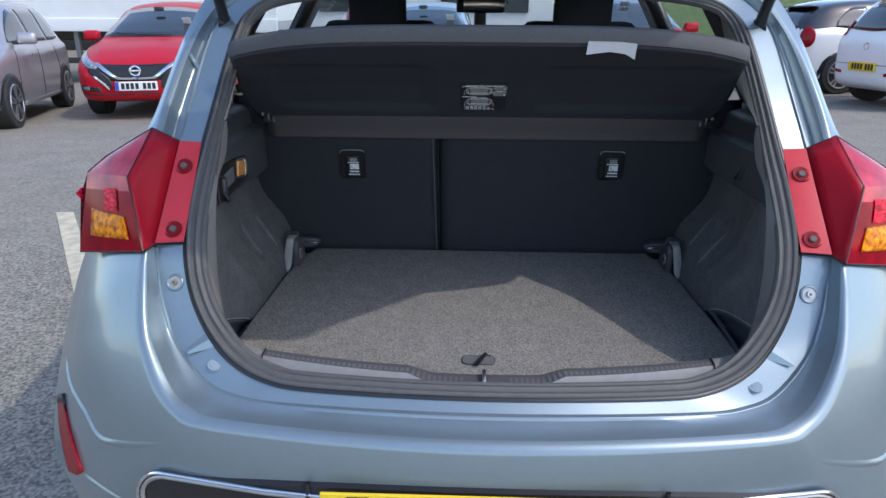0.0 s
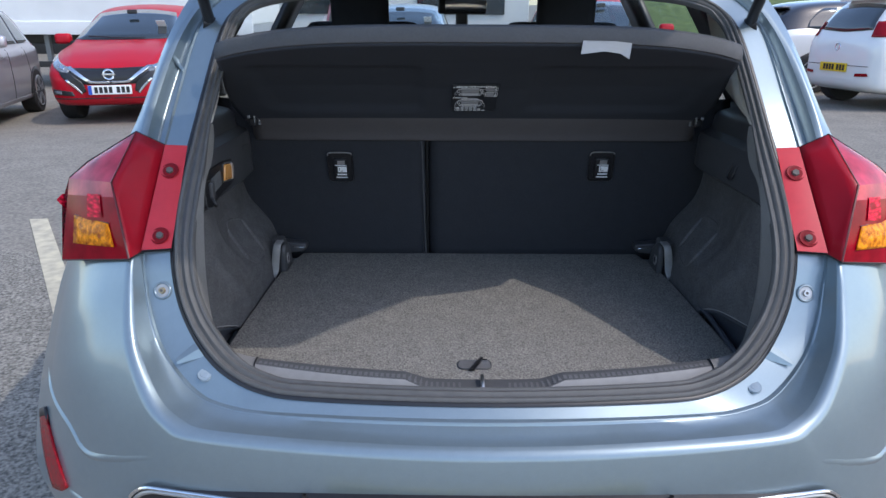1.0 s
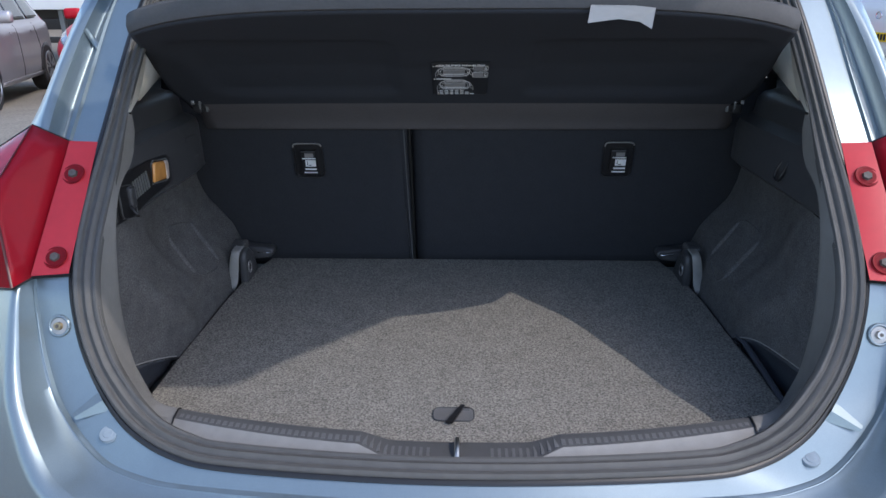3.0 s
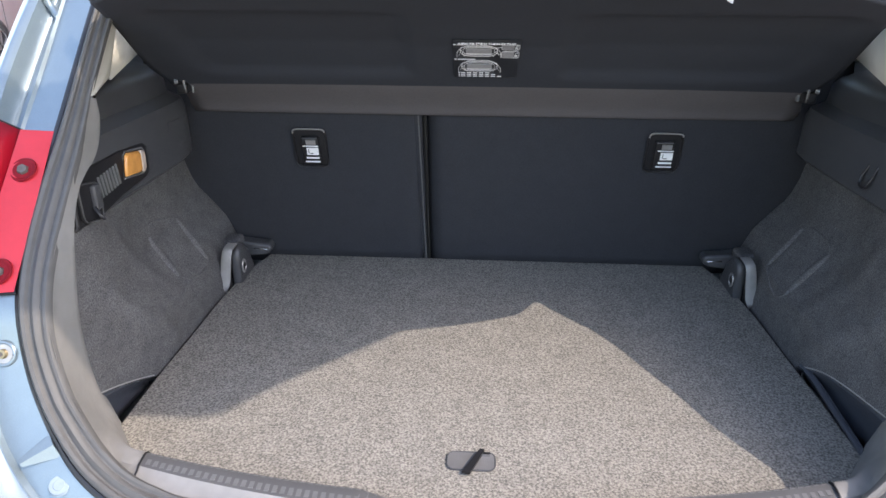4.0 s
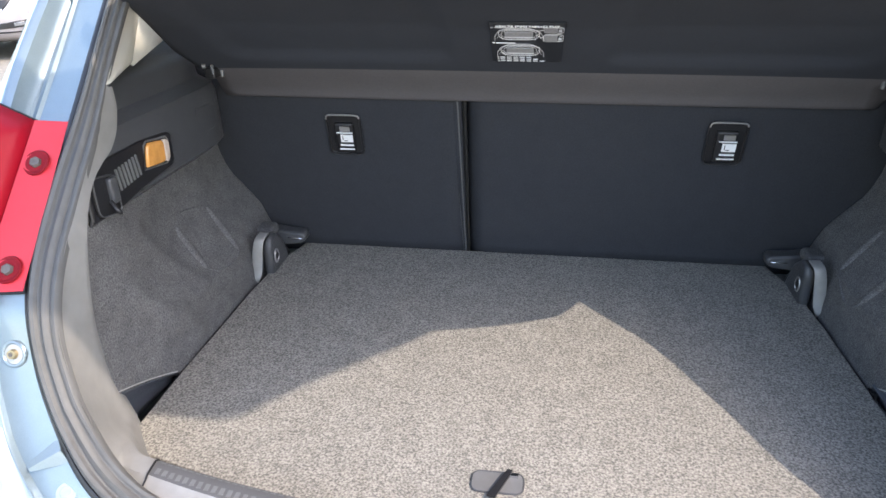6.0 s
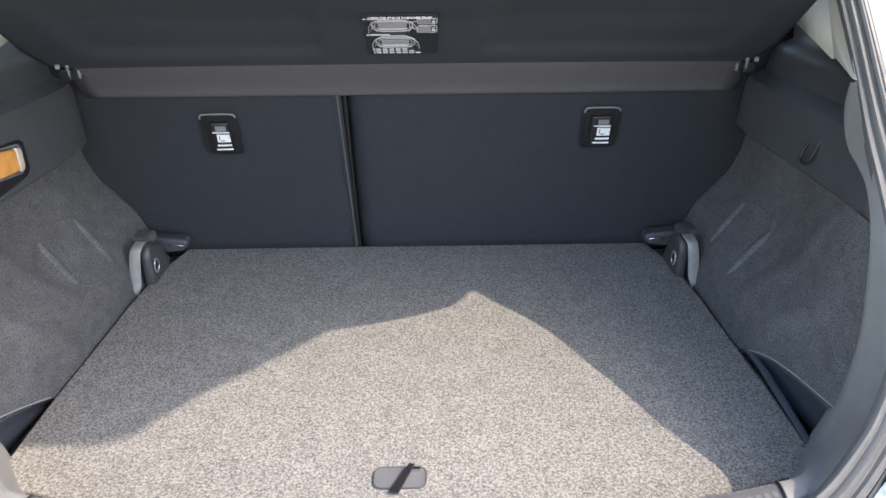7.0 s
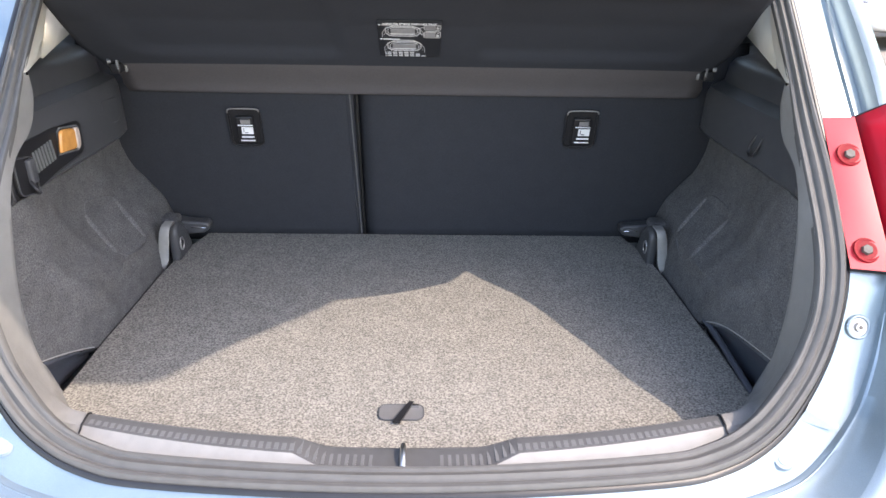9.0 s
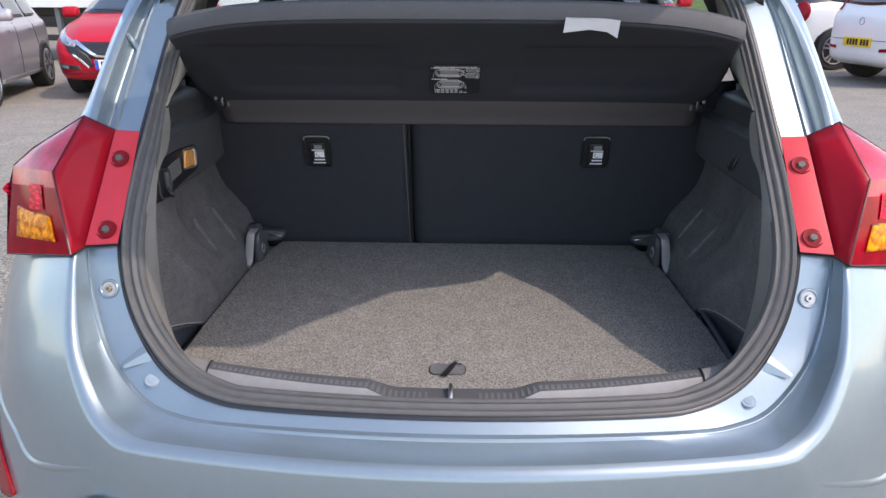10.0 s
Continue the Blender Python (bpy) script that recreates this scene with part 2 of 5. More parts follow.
def patch(c00, c10, c11, c01, u=(0, 1), v=(0, 1), n=6, bulge=0.0, lift=0.0):
    """A slightly domed sheet over a part of the quad with these corners."""
    a, b, c, d = (Vector(q) for q in (c00, c10, c11, c01))
    nor = (b - a).cross(d - a).normalized()
    if nor.y > 0:
        nor = -nor
    rows = []
    for j in range(n + 1):
        row = []
        for i in range(n + 1):
            s, t = u[0] + (u[1] - u[0]) * i / n, v[0] + (v[1] - v[0]) * j / n
            p = a * (1 - s) * (1 - t) + b * s * (1 - t) + c * s * t + d * (1 - s) * t
            row.append(p + nor * (lift + bulge * 16 * s * (1 - s) * t * (1 - t)))
        rows.append(row)
    return loft(rows)


# ---- ground ----
GROUND = -0.08
def ground_z(x, y):
    """The car park falls gently away in the distance and to one side."""
    k = min(max(0, (y - 4) / 4), 1)
    return GROUND - .026 * min(max(0, y - 6), 12) + .018 * k * min(max(x, -12), 12)


bm = loft([[(x, y, ground_z(x, y)) for x in (-300, -100, -30, -12, -6, 0, 6, 12, 30, 100, 300)] for y in (-300, -100, -20, 0, 4, 5, 6, 7, 8, 12, 18, 40, 100, 300)])
tagged(part("ground", bm, ASPHALT), "worn grey asphalt of a car park", "ground", kind="structure")
bm = prism([(x, y, GROUND + .0005) for x, y in ((-9.0, 2.95), (-2.7, 2.95), (-1.0, 2.5), (9.0, 1.9), (9.0, -9), (-9.0, -9))], (0, 0, 0.004))
tagged(part("pavement", bm, COARSE, smooth=False), "coarse dark resurfaced strip of asphalt", "asphalt", kind="structure")
bm = prism([(x, y, GROUND + .001) for x, y in ((-2.835, 3.50), (-2.725, 3.52), (-1.20, 1.17), (-1.30, 1.11))], (0, 0, 0.008))
tagged(part("road_marking", bm, LINE_PAINT, smooth=False), "worn cream painted parking bay line on asphalt", "road marking", kind="structure")

# ---- the hatchback with its open boot ----
car = thing("hatchback_car", "steel-blue metallic hatchback with its tailgate raised, seen into the boot", "car")

# Rings round the opening, from the roof's middle down one side to the middle of the sill.
RING_A = [(0, .575, 1.343), (.37, .600, 1.336), (.488, .590, 1.294), (.513, .531, 1.247), (.534, .446, 1.130), (.550, .392, 1.046), (.555, .317, .970),
          (.547, .244, .895), (.537, .217, .831), (.521, .196, .790), (.494, .171, .752), (.457, .142, .721), (.411, .119, .701), (.366, .104, .6925), (.299, .089, .690), (0, .065, .694)]
RING_B = [(0, .590, 1.365), (.39, .615, 1.358), (.518, .628, 1.318), (.562, .565, 1.263), (.583, .474, 1.142), (.594, .396, 1.050), (.594, .308, .972),
          (.596, .242, .893), (.591, .226, .849), (.581, .204, .803), (.567, .185, .766), (.546, .162, .732), (.482, .119, .681), (.420, .098, .672), (.347, .080, .671), (0, .046, .680)]
RING_C = [(0, .605, 1.385), (.41, .622, 1.377), (.537, .630, 1.338), (.597, .563, 1.263), (.621, .477, 1.175), (.638, .388, 1.068), (.625, .315, .980),
          (.605, .208, .893), (.600, .177, .846), (.594, .147, .805), (.588, .129, .782), (.578, .108, .755), (.543, .063, .694), (.503, .041, .670), (.446, .024, .658), (0, -.017, .653)]
RING_M = [(0, .650, 1.412), (.42, .66, 1.402), (.550, .665, 1.370), (.612, .60, 1.285), (.637, .51, 1.190), (.655, .42, 1.085), (.70, .35, .985),
          (.70, .268, .867), (.715, .218, .800), (.718, .190, .745), (.715, .170, .712), (.700, .145, .675), (.63, .085, .610), (.56, .048, .585), (.47, .015, .570), (0, -.035, .565)]
RING_D = [(0, .80, 1.436), (.42, .80, 1.424), (.565, .80, 1.392), (.628, .75, 1.310), (.660, .68, 1.200), (.700, .62, 1.100), (.765, .52, .99),
          (.790, .36, .855), (.825, .34, .760), (.858, .33, .660), (.874, .32, .600), (.882, .30, .540), (.862, .225, .440), (.73, .118, .435), (.54, .043, .435), (0, -.022, .435)]
RING_E = [(0, 1.0, 1.440), (.43, 1.0, 1.430), (.575, 1.0, 1.405), (.640, .98, 1.320), (.700, .96, 1.200), (.765, .94, 1.080), (.835, .92, .970),
          (.865, .72, .860), (.880, .72, .740), (.885, .72, .600), (.885, .72, .50), (.886, .60, .360), (.872, .33, .240), (.77, .18, .220), (.58, .09, .215), (0, .04, .210)]
LOW = len(RING_A) - 1


def whole(ring):
    """The full loop from the left half: over the roof's middle, down one side, along the sill and up the other."""
    return [flip(p) for p in ring] + [p for p in ring[-2:0:-1]]


def eased(points, closed=False, rounds=14):
    """The same curve with small kinks evened out."""
    p = [Vector(q) for q in points]
    m = len(p)
    for _ in range(rounds):
        p = [p[i] if not closed and i in (0, m - 1) else p[i] * .5 + (p[i - 1] + p[(i + 1) % m]) * .25 for i in range(m)]
    return p


def stretch(ring, a, b, side=-1, n=8):
    """The stations a to b of one side."""
    return eased(spline(whole(ring), n, True), True)[a * n : b * n + 1] if side < 0 else [Vector(flip(q)) for q in stretch(ring, a, b, -1, n)]


def under(ring, a, n=8):
    """From station a of one side by the sill's middle to station a of the other."""
    return eased(spline(whole(ring), n, True), True)[a * n : (2 * LOW - a) * n + 1]




def between(r, q, t, push=(0, 0, 0)):
    return [tuple(Vector(a).lerp(Vector(b), t) + Vector(push)) for a, b in zip(r, q)]


def gutter(t, depth):
    """A line along the gutter, sunk by depth on the pillars and less on the sill."""
    out = []
    for a, b in zip(RING_B, RING_C):
        k = max(0, min(1, (a[2] - .93) / .12)) if a[2] < 1.31 else .5
        d = depth * k + .016 * (t / .76) * (1 - t / .76) * (1 - k)
        out.append(tuple(Vector(a).lerp(Vector(b), t) + Vector((0, .8, -.6)) * d))
    return out


RING_B2 = between(RING_B, RING_C, 0.08, (0, -0.003, 0))
RING_K = between(RING_C, RING_B, 0.24)
RING_L = between(RING_C, RING_M, 0.13)
A, B, B2, K = (eased(spline(whole(r), 8, True), True) for r in (RING_A, RING_B, RING_B2, RING_K))
GUTTER = [eased(spline(whole(gutter(t, d)), 8, True), True) for t, d in ((.20, .012), (.42, .016), (.46, .0142), (.49, .0142), (.53, .017), (.66, .014))]
bm = loft([A, B], True)
bmesh.ops.delete(bm, geom=[f for f in bm.faces if .912 < f.calc_center_median().z < 1.030], context="FACES")
part("opening_flange", bm, PAINT, car, "painted flange round the boot opening")
bm = loft([B, B2] + GUTTER + [K], True)
bmesh.ops.delete(bm, geom=[f for f in bm.faces if .912 < f.calc_center_median().z < 1.025], context="FACES")
part("drain_channel", bm, PAINT, car, "painted gutter round the boot opening")
ROUND = []
for t in (0, .2, .4, .6, .8, 1):
    ROUND.append([tuple(Vector(k) * (1 - t) ** 2 + Vector(c) * 2 * t * (1 - t) + Vector(q) * t * t) for k, c, q in zip(RING_K, RING_C, RING_L)])

LAMP_AT, TOP = 7, 2


rows = [under(r, LAMP_AT) for r in ROUND + [between(RING_L, RING_M, 0.5), RING_M, between(RING_M, RING_D, 0.5, (0, -.004, 0)), RING_D, between(RING_D, RING_E, 0.5), RING_E]]
bm = loft(rows)
bm.normal_update()
SKIN = BVHTree.FromBMesh(bm)
bumper = part("rear_bumper", bm, PAINT, car)
for side in (-1, 1):
    rows = [stretch(r, TOP, LAMP_AT, side) for r in ROUND + [RING_M, RING_D, RING_E]]
    part("rear_quarter_panel", loft(rows), PAINT, car)

# Dark recess, chrome strip, number plate and reflectors of the bumper.
def rounded(w, h, r, n=6):
    out = []
    for cx, cz, a in ((w - r, h - r, 0), (r - w, h - r, 90), (r - w, r - h, 180), (w - r, r - h, 270)):
        for k in range(n + 1):
            q = radians(a + 90 * k / n)
            out.append((cx + r * math.cos(q), cz + r * math.sin(q)))
    return out


def on_bumper(x, z, lift):
    """A place on the bumper's rear skin, lifted off it."""
    hit, nor, _, _ = SKIN.ray_cast(Vector((x, -1, z)), Vector((0, 1, 0)))
    return hit + Vector((0, -lift, 0))


def near_bumper(p, lift):
    hit, nor, _, _ = SKIN.find_nearest(Vector(p))
    return hit + (nor if nor.y < 0 else -nor) * lift


def swelling(line, half, height):
    """A soft ridge of the skin along a line, fading at its ends."""
    rows, last = [], len(line) - 1
    for i, q in enumerate(line):
        along = (line[min(i + 1, last)] - line[max(i - 1, 0)]).normalized()
        hit, nor, _, _ = SKIN.find_nearest(q)
        out = along.cross(nor).normalized()
        fade = min(1, 8 * i / last, 4 * (last - i) / last)
        rows.append([near_bumper(q + out * half * c, height * fade * (1 - c * c) ** 2 - .0006) for c in [k / 5 for k in range(-5, 6)]])
    return loft(rows)


edge = [(x, .520 + z - .11 * x * x) for x, z in rounded(.598, .077, .06, 10)]
edge = [(a[0] + (b[0] - a[0]) * k / 6, a[1] + (b[1] - a[1]) * k / 6) for a, b in zip(edge, edge[1:] + edge[:1]) for k in range(6)]
recess = [on_bumper(x, z, .012) for x, z in edge]
rows = []
for k in range(97):
    x = -.595 + 1.19 * k / 96
    h = .074 - .06 + math.sqrt(max(0, .06 ** 2 - max(0, abs(x) - .535) ** 2))
    rows.append([on_bumper(x, .520 - .11 * x * x + h * q, .008 if abs(q) < .95 and 0 < k < 96 else -.002) for q in (-1, -.96, -.9, -.75, -.6, -.4, -.2, 0, .2, .4, .6, .75, .9, .96, 1)])
part("number_plate_recess", loft(rows), BLACK_PLASTIC, bumper, "glossy black plastic plate recess")
part("chrome_strip", tube(recess, 0.0030, 8, True), CHROME, bumper, "thin chrome surround")
# Black bar put in for the shadow gap between the two strips.
part("chrome_shadow_gap", tube([on_bumper(x * .994, (z - .510) * .94 + .510, .009) for x, z in edge], 0.003, 6, True), BLACK_PLASTIC, bumper)
part("inner_strip", tube([on_bumper(x * .986, (z - .510) * .86 + .510, .009) for x, z in edge], 0.0042, 8, True), SATIN, bumper, "satin inner surround")
for side in (-1, 1):
    part("recess_divider", tube([on_bumper(side * .285, .586 - .010 * k, .010) for k in range(12)], .004, 6), BLACK_PLASTIC, bumper)
    # narrow reflector that follows the corner, in two facets
    top, mid, low = [near_bumper((side * x, y, z), .001) for x, y, z in ((.861, .278, .548), (.838, .255, .568), (.829, .248, .563))], [near_bumper((side * x, y, z), .002) for x, y, z in ((.831, .225, .496), (.801, .20, .51), (.789, .188, .515))], [near_bumper((side * x, y, z), .001) for x, y, z in ((.791, .183, .443), (.766, .158, .453), (.752, .146, .468))]
    rows = [[Vector(a) * (1 - t) ** 2 + (Vector(b) * 2 - (Vector(a) + Vector(c)) * .5) * 2 * t * (1 - t) + Vector(c) * t * t for a, b, c in zip(top, mid, low)] for t in [k / 10 for k in range(11)]]
    part("reflector", loft([spline(r, 4) for r in rows]), RED_REFLECTOR, bumper, "long red reflector", thick=.006)
    part("reflector_end", loft([[k + Vector((0, -.002, .001)) for k in spline(r, 4)] for r in rows[:2]]), BLACK_PLASTIC, bumper, "black upper end of the reflector", thick=.006)
    fold = spline([(side * x, y, z) for x, y, z in ((.755, .145, .462), (.70, .11, .462), (.64, .08, .458), (.60, .06, .44))], 6)
    part("bumper_fold", swelling(fold, .008, .0028), PAINT, bumper)
    crease = spline([(side * x, y, z) for x, y, z in ((.850, .285, .640), (.802, .230, .604), (.742, .165, .585), (.706, .128, .562), (.659, .096, .568), (.527, .035, .614))], 6)
    part("bumper_crease", swelling(crease, .009, .0040), PAINT, bumper)
plate = part("number_plate", box(0, -0.0410, .5330, .52, .006, .111, bev=.002), PLATE_YELLOW, car, "yellow rear number plate")
for k, w in enumerate((.05, .05, .045, .045, .05, .05, .05)):
    part("plate_bar", box(-.20 + .062 * k + (.03 if k > 3 else 0), -.0445, .5445, w * .7, .003, .079), PRINT_BLACK, plate)

# Rubber seal: a ribbed strip on the flange's inner edge.
PROFILE = [(.002, -.006), (.002, .001), (.0035, .006), (.007, .0085), (.011, .0075), (.0135, .004), (.0155, .0035), (.018, .006), (.022, .0085), (.026, .007), (.028, .004), (.0295, .004), (.032, .006), (.0355, .006), (.038, .003), (.039, -.003)]


def frame_at(ring, other, i):
    """Along, inwards and outwards at a place of a ring, from the next ring out."""
    t = (ring[(i + 1) % len(ring)] - ring[i - 1]).normalized()
    n = ring[i] - other[i]
    n = (n - t * n.dot(t)).normalized()
    flat = max(0, min(1, (.77 - ring[i].z) / .06))
    high = max(0, min(1, (ring[i].z - 1.0) / .09)) * max(0, min(1, (1.30 - ring[i].z) / .05))
    n = Vector((n.x, n.y + .8 * high, n.z * (1 - .75 * flat))).normalized()
    b = t.cross(n)
    return t, n, b if b.y < 0 else -b


rows = []
for n_, b_ in PROFILE:
    row = []
    for i in range(len(A)):
        t, n, b = frame_at(A, B, i)
        narrow = 1 - .26 * max(0, min(1, (A[i].z - 1.0) / .09))
        row.append(A[i] + n * n_ * narrow + b * b_)
    rows.append(row)
INNER = rows[-2]
part("boot_seal", loft(rows, True), RUBBER, car, "grey ribbed rubber seal")
# Black outer lip, made wide enough to imitate the shadow gap beside the paint.
gap = []
for i in range(len(A)):
    t, n, b = frame_at(A, B, i)
    gap.append([A[i] + n * u + b * v for u, v in ((-.0045, .0002), (-.0035, .0012), (-.001, .0035), (.0015, .004), (.003, .001))])
part("seal_lip_shade", loft(list(zip(*gap)), True), BLACK_PLASTIC, car, "black outer lip of the seal, widened to stand in for its shadow gap")

# Sill garnish with a dip at the lock and ribs on its back slope.
def sill_at(x):
    """Height lost in the dip at the lock."""
    return max(0.0, min(1.0, (.135 - abs(x)) / .04))


def sill_row(x):
    f = .065 + .33 * x * x
    d = sill_at(x)
    k = (abs(x) / .4) ** 2
    back = f + .083 - .006 * k
    z = .7085 + .0025 * k
    return [(x, f + .034 - .004 * k, .6935 + .004 * k), (x, f + .036 - .004 * k, .6985 - .002 * d + .004 * k), (x, f + .048 - .008 * d, z - .0045 - .0075 * d), (x, f + .053 - .013 * d, z - .001 - .010 * d),
            (x, back - .006, z + .001 - .012 * d), (x, back, z - .002 - .012 * d), (x, back + .014, .676 - .006 * d), (x, back + .020, .655)]


xs = [-.405 + .81 * i / 90 for i in range(91)]
sill = part("sill_trim", loft([sill_row(x)[:4] for x in xs]), TRIM, car, "grey plastic sill garnish")
part("tread_strip", loft([sill_row(x)[3:] for x in xs]), TREAD_SHADE, sill, "dark ribbed strip beside the carpet, toned down further for shade in its grooves")
for k in range(84):
    x = -.390 + .0094 * k
    if abs(x) < .035:
        continue
    r = sill_row(x)
    p, q = Vector(r[3]), Vector(r[5])
    w = .0027 if abs(x) > .12 else .0020
    part("rib", prism([p + Vector((-w, .004, -.0012)), p + Vector((w, .004, -.0012)), q + Vector((w, -.003, -.0004)), q + Vector((-w, -.003, -.0004))], (0, 0, .0026)), TREAD, sill, smooth=False)
for side in (-1, 1):
    part("trim_joint", tube([Vector(q) + Vector((side * .001, -.001, .002)) for q in sill_row(side * .398)[1:7]], .0013, 6), BLACK_PLASTIC, sill)
    part("lock_notch_rib", box(side * .055 if side < 0 else .030, .130, .692, .003, .036, .007, bev=.001), LEDGE, sill)
striker = part("striker", tube(spline([(-.004, .112, .680), (-.004, .110, .698), (-.004, .124, .706), (-.004, .142, .704), (-.004, .144, .680)], 5), .0035), STEEL, car, "bright steel lock striker")
part("striker_plate", box(.006, .128, .688, .05, .030, .004, bev=.001), BLACK_PLASTIC, striker)

# Corner trims, up the sides of the opening, and the pillar trims above them.
T1 = [(.515, .434, 1.083), (.5165, .437, 1.060), (.5185, .434, 1.040), (.5200, .426, 1.022), (.5190, .408, 1.008), (.517, .380, .998), (.515, .352, .982), (.512, .322, .945), (.510, .300, .890), (.509, .285, .830), (.507, .281, .770), (.503, .283, .720), (.490, .276, .688), (.455, .241, .697), (.402, .195, .710)]
T2 = [(x + (.022 if z > .70 else .010), y + .035, z - (0 if z > .70 else .035)) for x, y, z in T1]
P1 = [(.512, .56, 1.24), (.518, .540, 1.185), (.521, .515, 1.140), (.522, .492, 1.112), (.520, .462, 1.096), (.515, .432, 1.087)]
P2 = [(.561, .665, 1.24), (.564, .635, 1.185), (.564, .607, 1.140), (.562, .584, 1.112), (.561, .571, 1.096), (.560, .563, 1.087)]
for side in (-1, 1):
    for rail, deep, mt, nm, lb in ((T1, T2, TRIM, "corner_trim", "grey grained plastic corner trim"), (P1, P2, PILLAR_TRIM, "pillar_trim", "light grey pillar trim")):
        cross = []
        for r_, d_ in zip(rail, deep):
            r_, d_ = Vector((side * r_[0], *r_[1:])), Vector((side * d_[0], *d_[1:]))
            f = min(INNER, key=lambda q: (q - r_).length)
            cross.append([f, f.lerp(r_, .10) + Vector((0, -.003, 0)), f.lerp(r_, .35) + Vector((0, -.004, 0)), f.lerp(r_, .65) + Vector((0, -.004, 0)), f.lerp(r_, .85) + Vector((0, -.0035, 0)), f.lerp(r_, .95) + Vector((0, -.002, 0)), r_ + Vector((0, .003, 0)), d_])
        if rail is T1:
            cross[-1] = [Vector(q) for q in sill_row(side * .402)]
            cross[-2] = [Vector(q) + Vector((0, .004 * k / 7, .001)) for k, q in enumerate(sill_row(side * .432))]
        part(nm, loft([spline(list(c), 8) for c in zip(*cross)]), mt, car, lb)

part("flange_crease", tube(under([tuple(Vector(q) + Vector((0, .0006, -.0006))) for q in RING_B2], 8), .0014, 6), PAINT, car)
# Pressed step across one pillar's gutter.
for side in (-1,):
    i = min(range(len(B)), key=lambda k: (B[k] - Vector((side * .58, .50, 1.18))).length)
    j = min(range(len(K)), key=lambda k: (K[k] - Vector((side * .611, .50, 1.215))).length)
    part("gutter_step", tube(spline([B[i] + Vector((0, .003, 0)), B[i].lerp(K[j], .3) + Vector((0, .008, -.006)), B[i].lerp(K[j], .7) + Vector((0, .008, -.006)), K[j] + Vector((0, .002, 0))], 5), .005, 8), PAINT, car)
# Bolts and rubber stops on the flange.
def on_flange(p, t=.5):
    """The nearest place on the flange's middle and its outward direction."""
    i = min(range(len(A)), key=lambda k: (A[k].lerp(B[k], t) - Vector(p)).length)
    return A[i].lerp(B[i], t), frame_at(A, B, i)[2]


for side in (-1, 1):
    p, nb = on_flange((side * .560, .2035, .833))
    ring_bm = tube([p + nb * .0015 + Vector((math.cos(a) * .0135, 0, 0)) + nb.cross(Vector((1, 0, 0))) * math.sin(a) * .0135 for a in (math.tau * k / 24 for k in range(24))], .0025, 8, True)
    boss = part("bolt_boss", ring_bm, PAINT, car)
    part("bolt_washer", disc(p + nb * .001, nb, .0115, .003), SATIN, boss)
    head = part("bolt_head", disc(p + nb * .004, nb, .0062, .006, 16, r2=.0052), BRASS if side < 0 else STEEL, boss, "brownish bolt head" if side < 0 else "bright bolt head")
    part("bolt_socket", disc(p + nb * .0072, nb, .0028, .001, 6), DULL_STEEL, head)
    p, nb = on_flange((side * .478, .137, .694) if side < 0 else (.462, .126, .686))
    stop = part("rubber_stop", disc(p + nb * .0012, nb, .0125, .004, 24, r2=.0110), BUFFER, car, "pale rubber stop")
    part("stop_cap", disc(p + nb * .0034, nb, .0075, .0012, 16, r2=.006), BUFFER, stop)
    # pressed wedge between bolt and stop
    i = min(range(len(A)), key=lambda k: (A[k] - Vector((side * .485, .16, .752))).length)
    t, n, nb = frame_at(A, B, i)
    a, b = A[i] - n * .004, A[i] - n * .046
    dn = t if t.z < 0 else -t
    bm = bmesh.new()
    va, vb = bm.verts.new(a + nb * .0048), bm.verts.new(b + nb * .0008)
    vc, vd = bm.verts.new(a + dn * .016 - nb * .001), bm.verts.new(b + dn * .004 - nb * .001)
    ve, vf = bm.verts.new(a - dn * .016 - nb * .001), bm.verts.new(b - dn * .006 - nb * .001)
    for face in ((va, vb, vd, vc), (va, ve, vf, vb)):
        bm.faces.new(face)
    part("pressed_wedge", bm, PAINT, car)

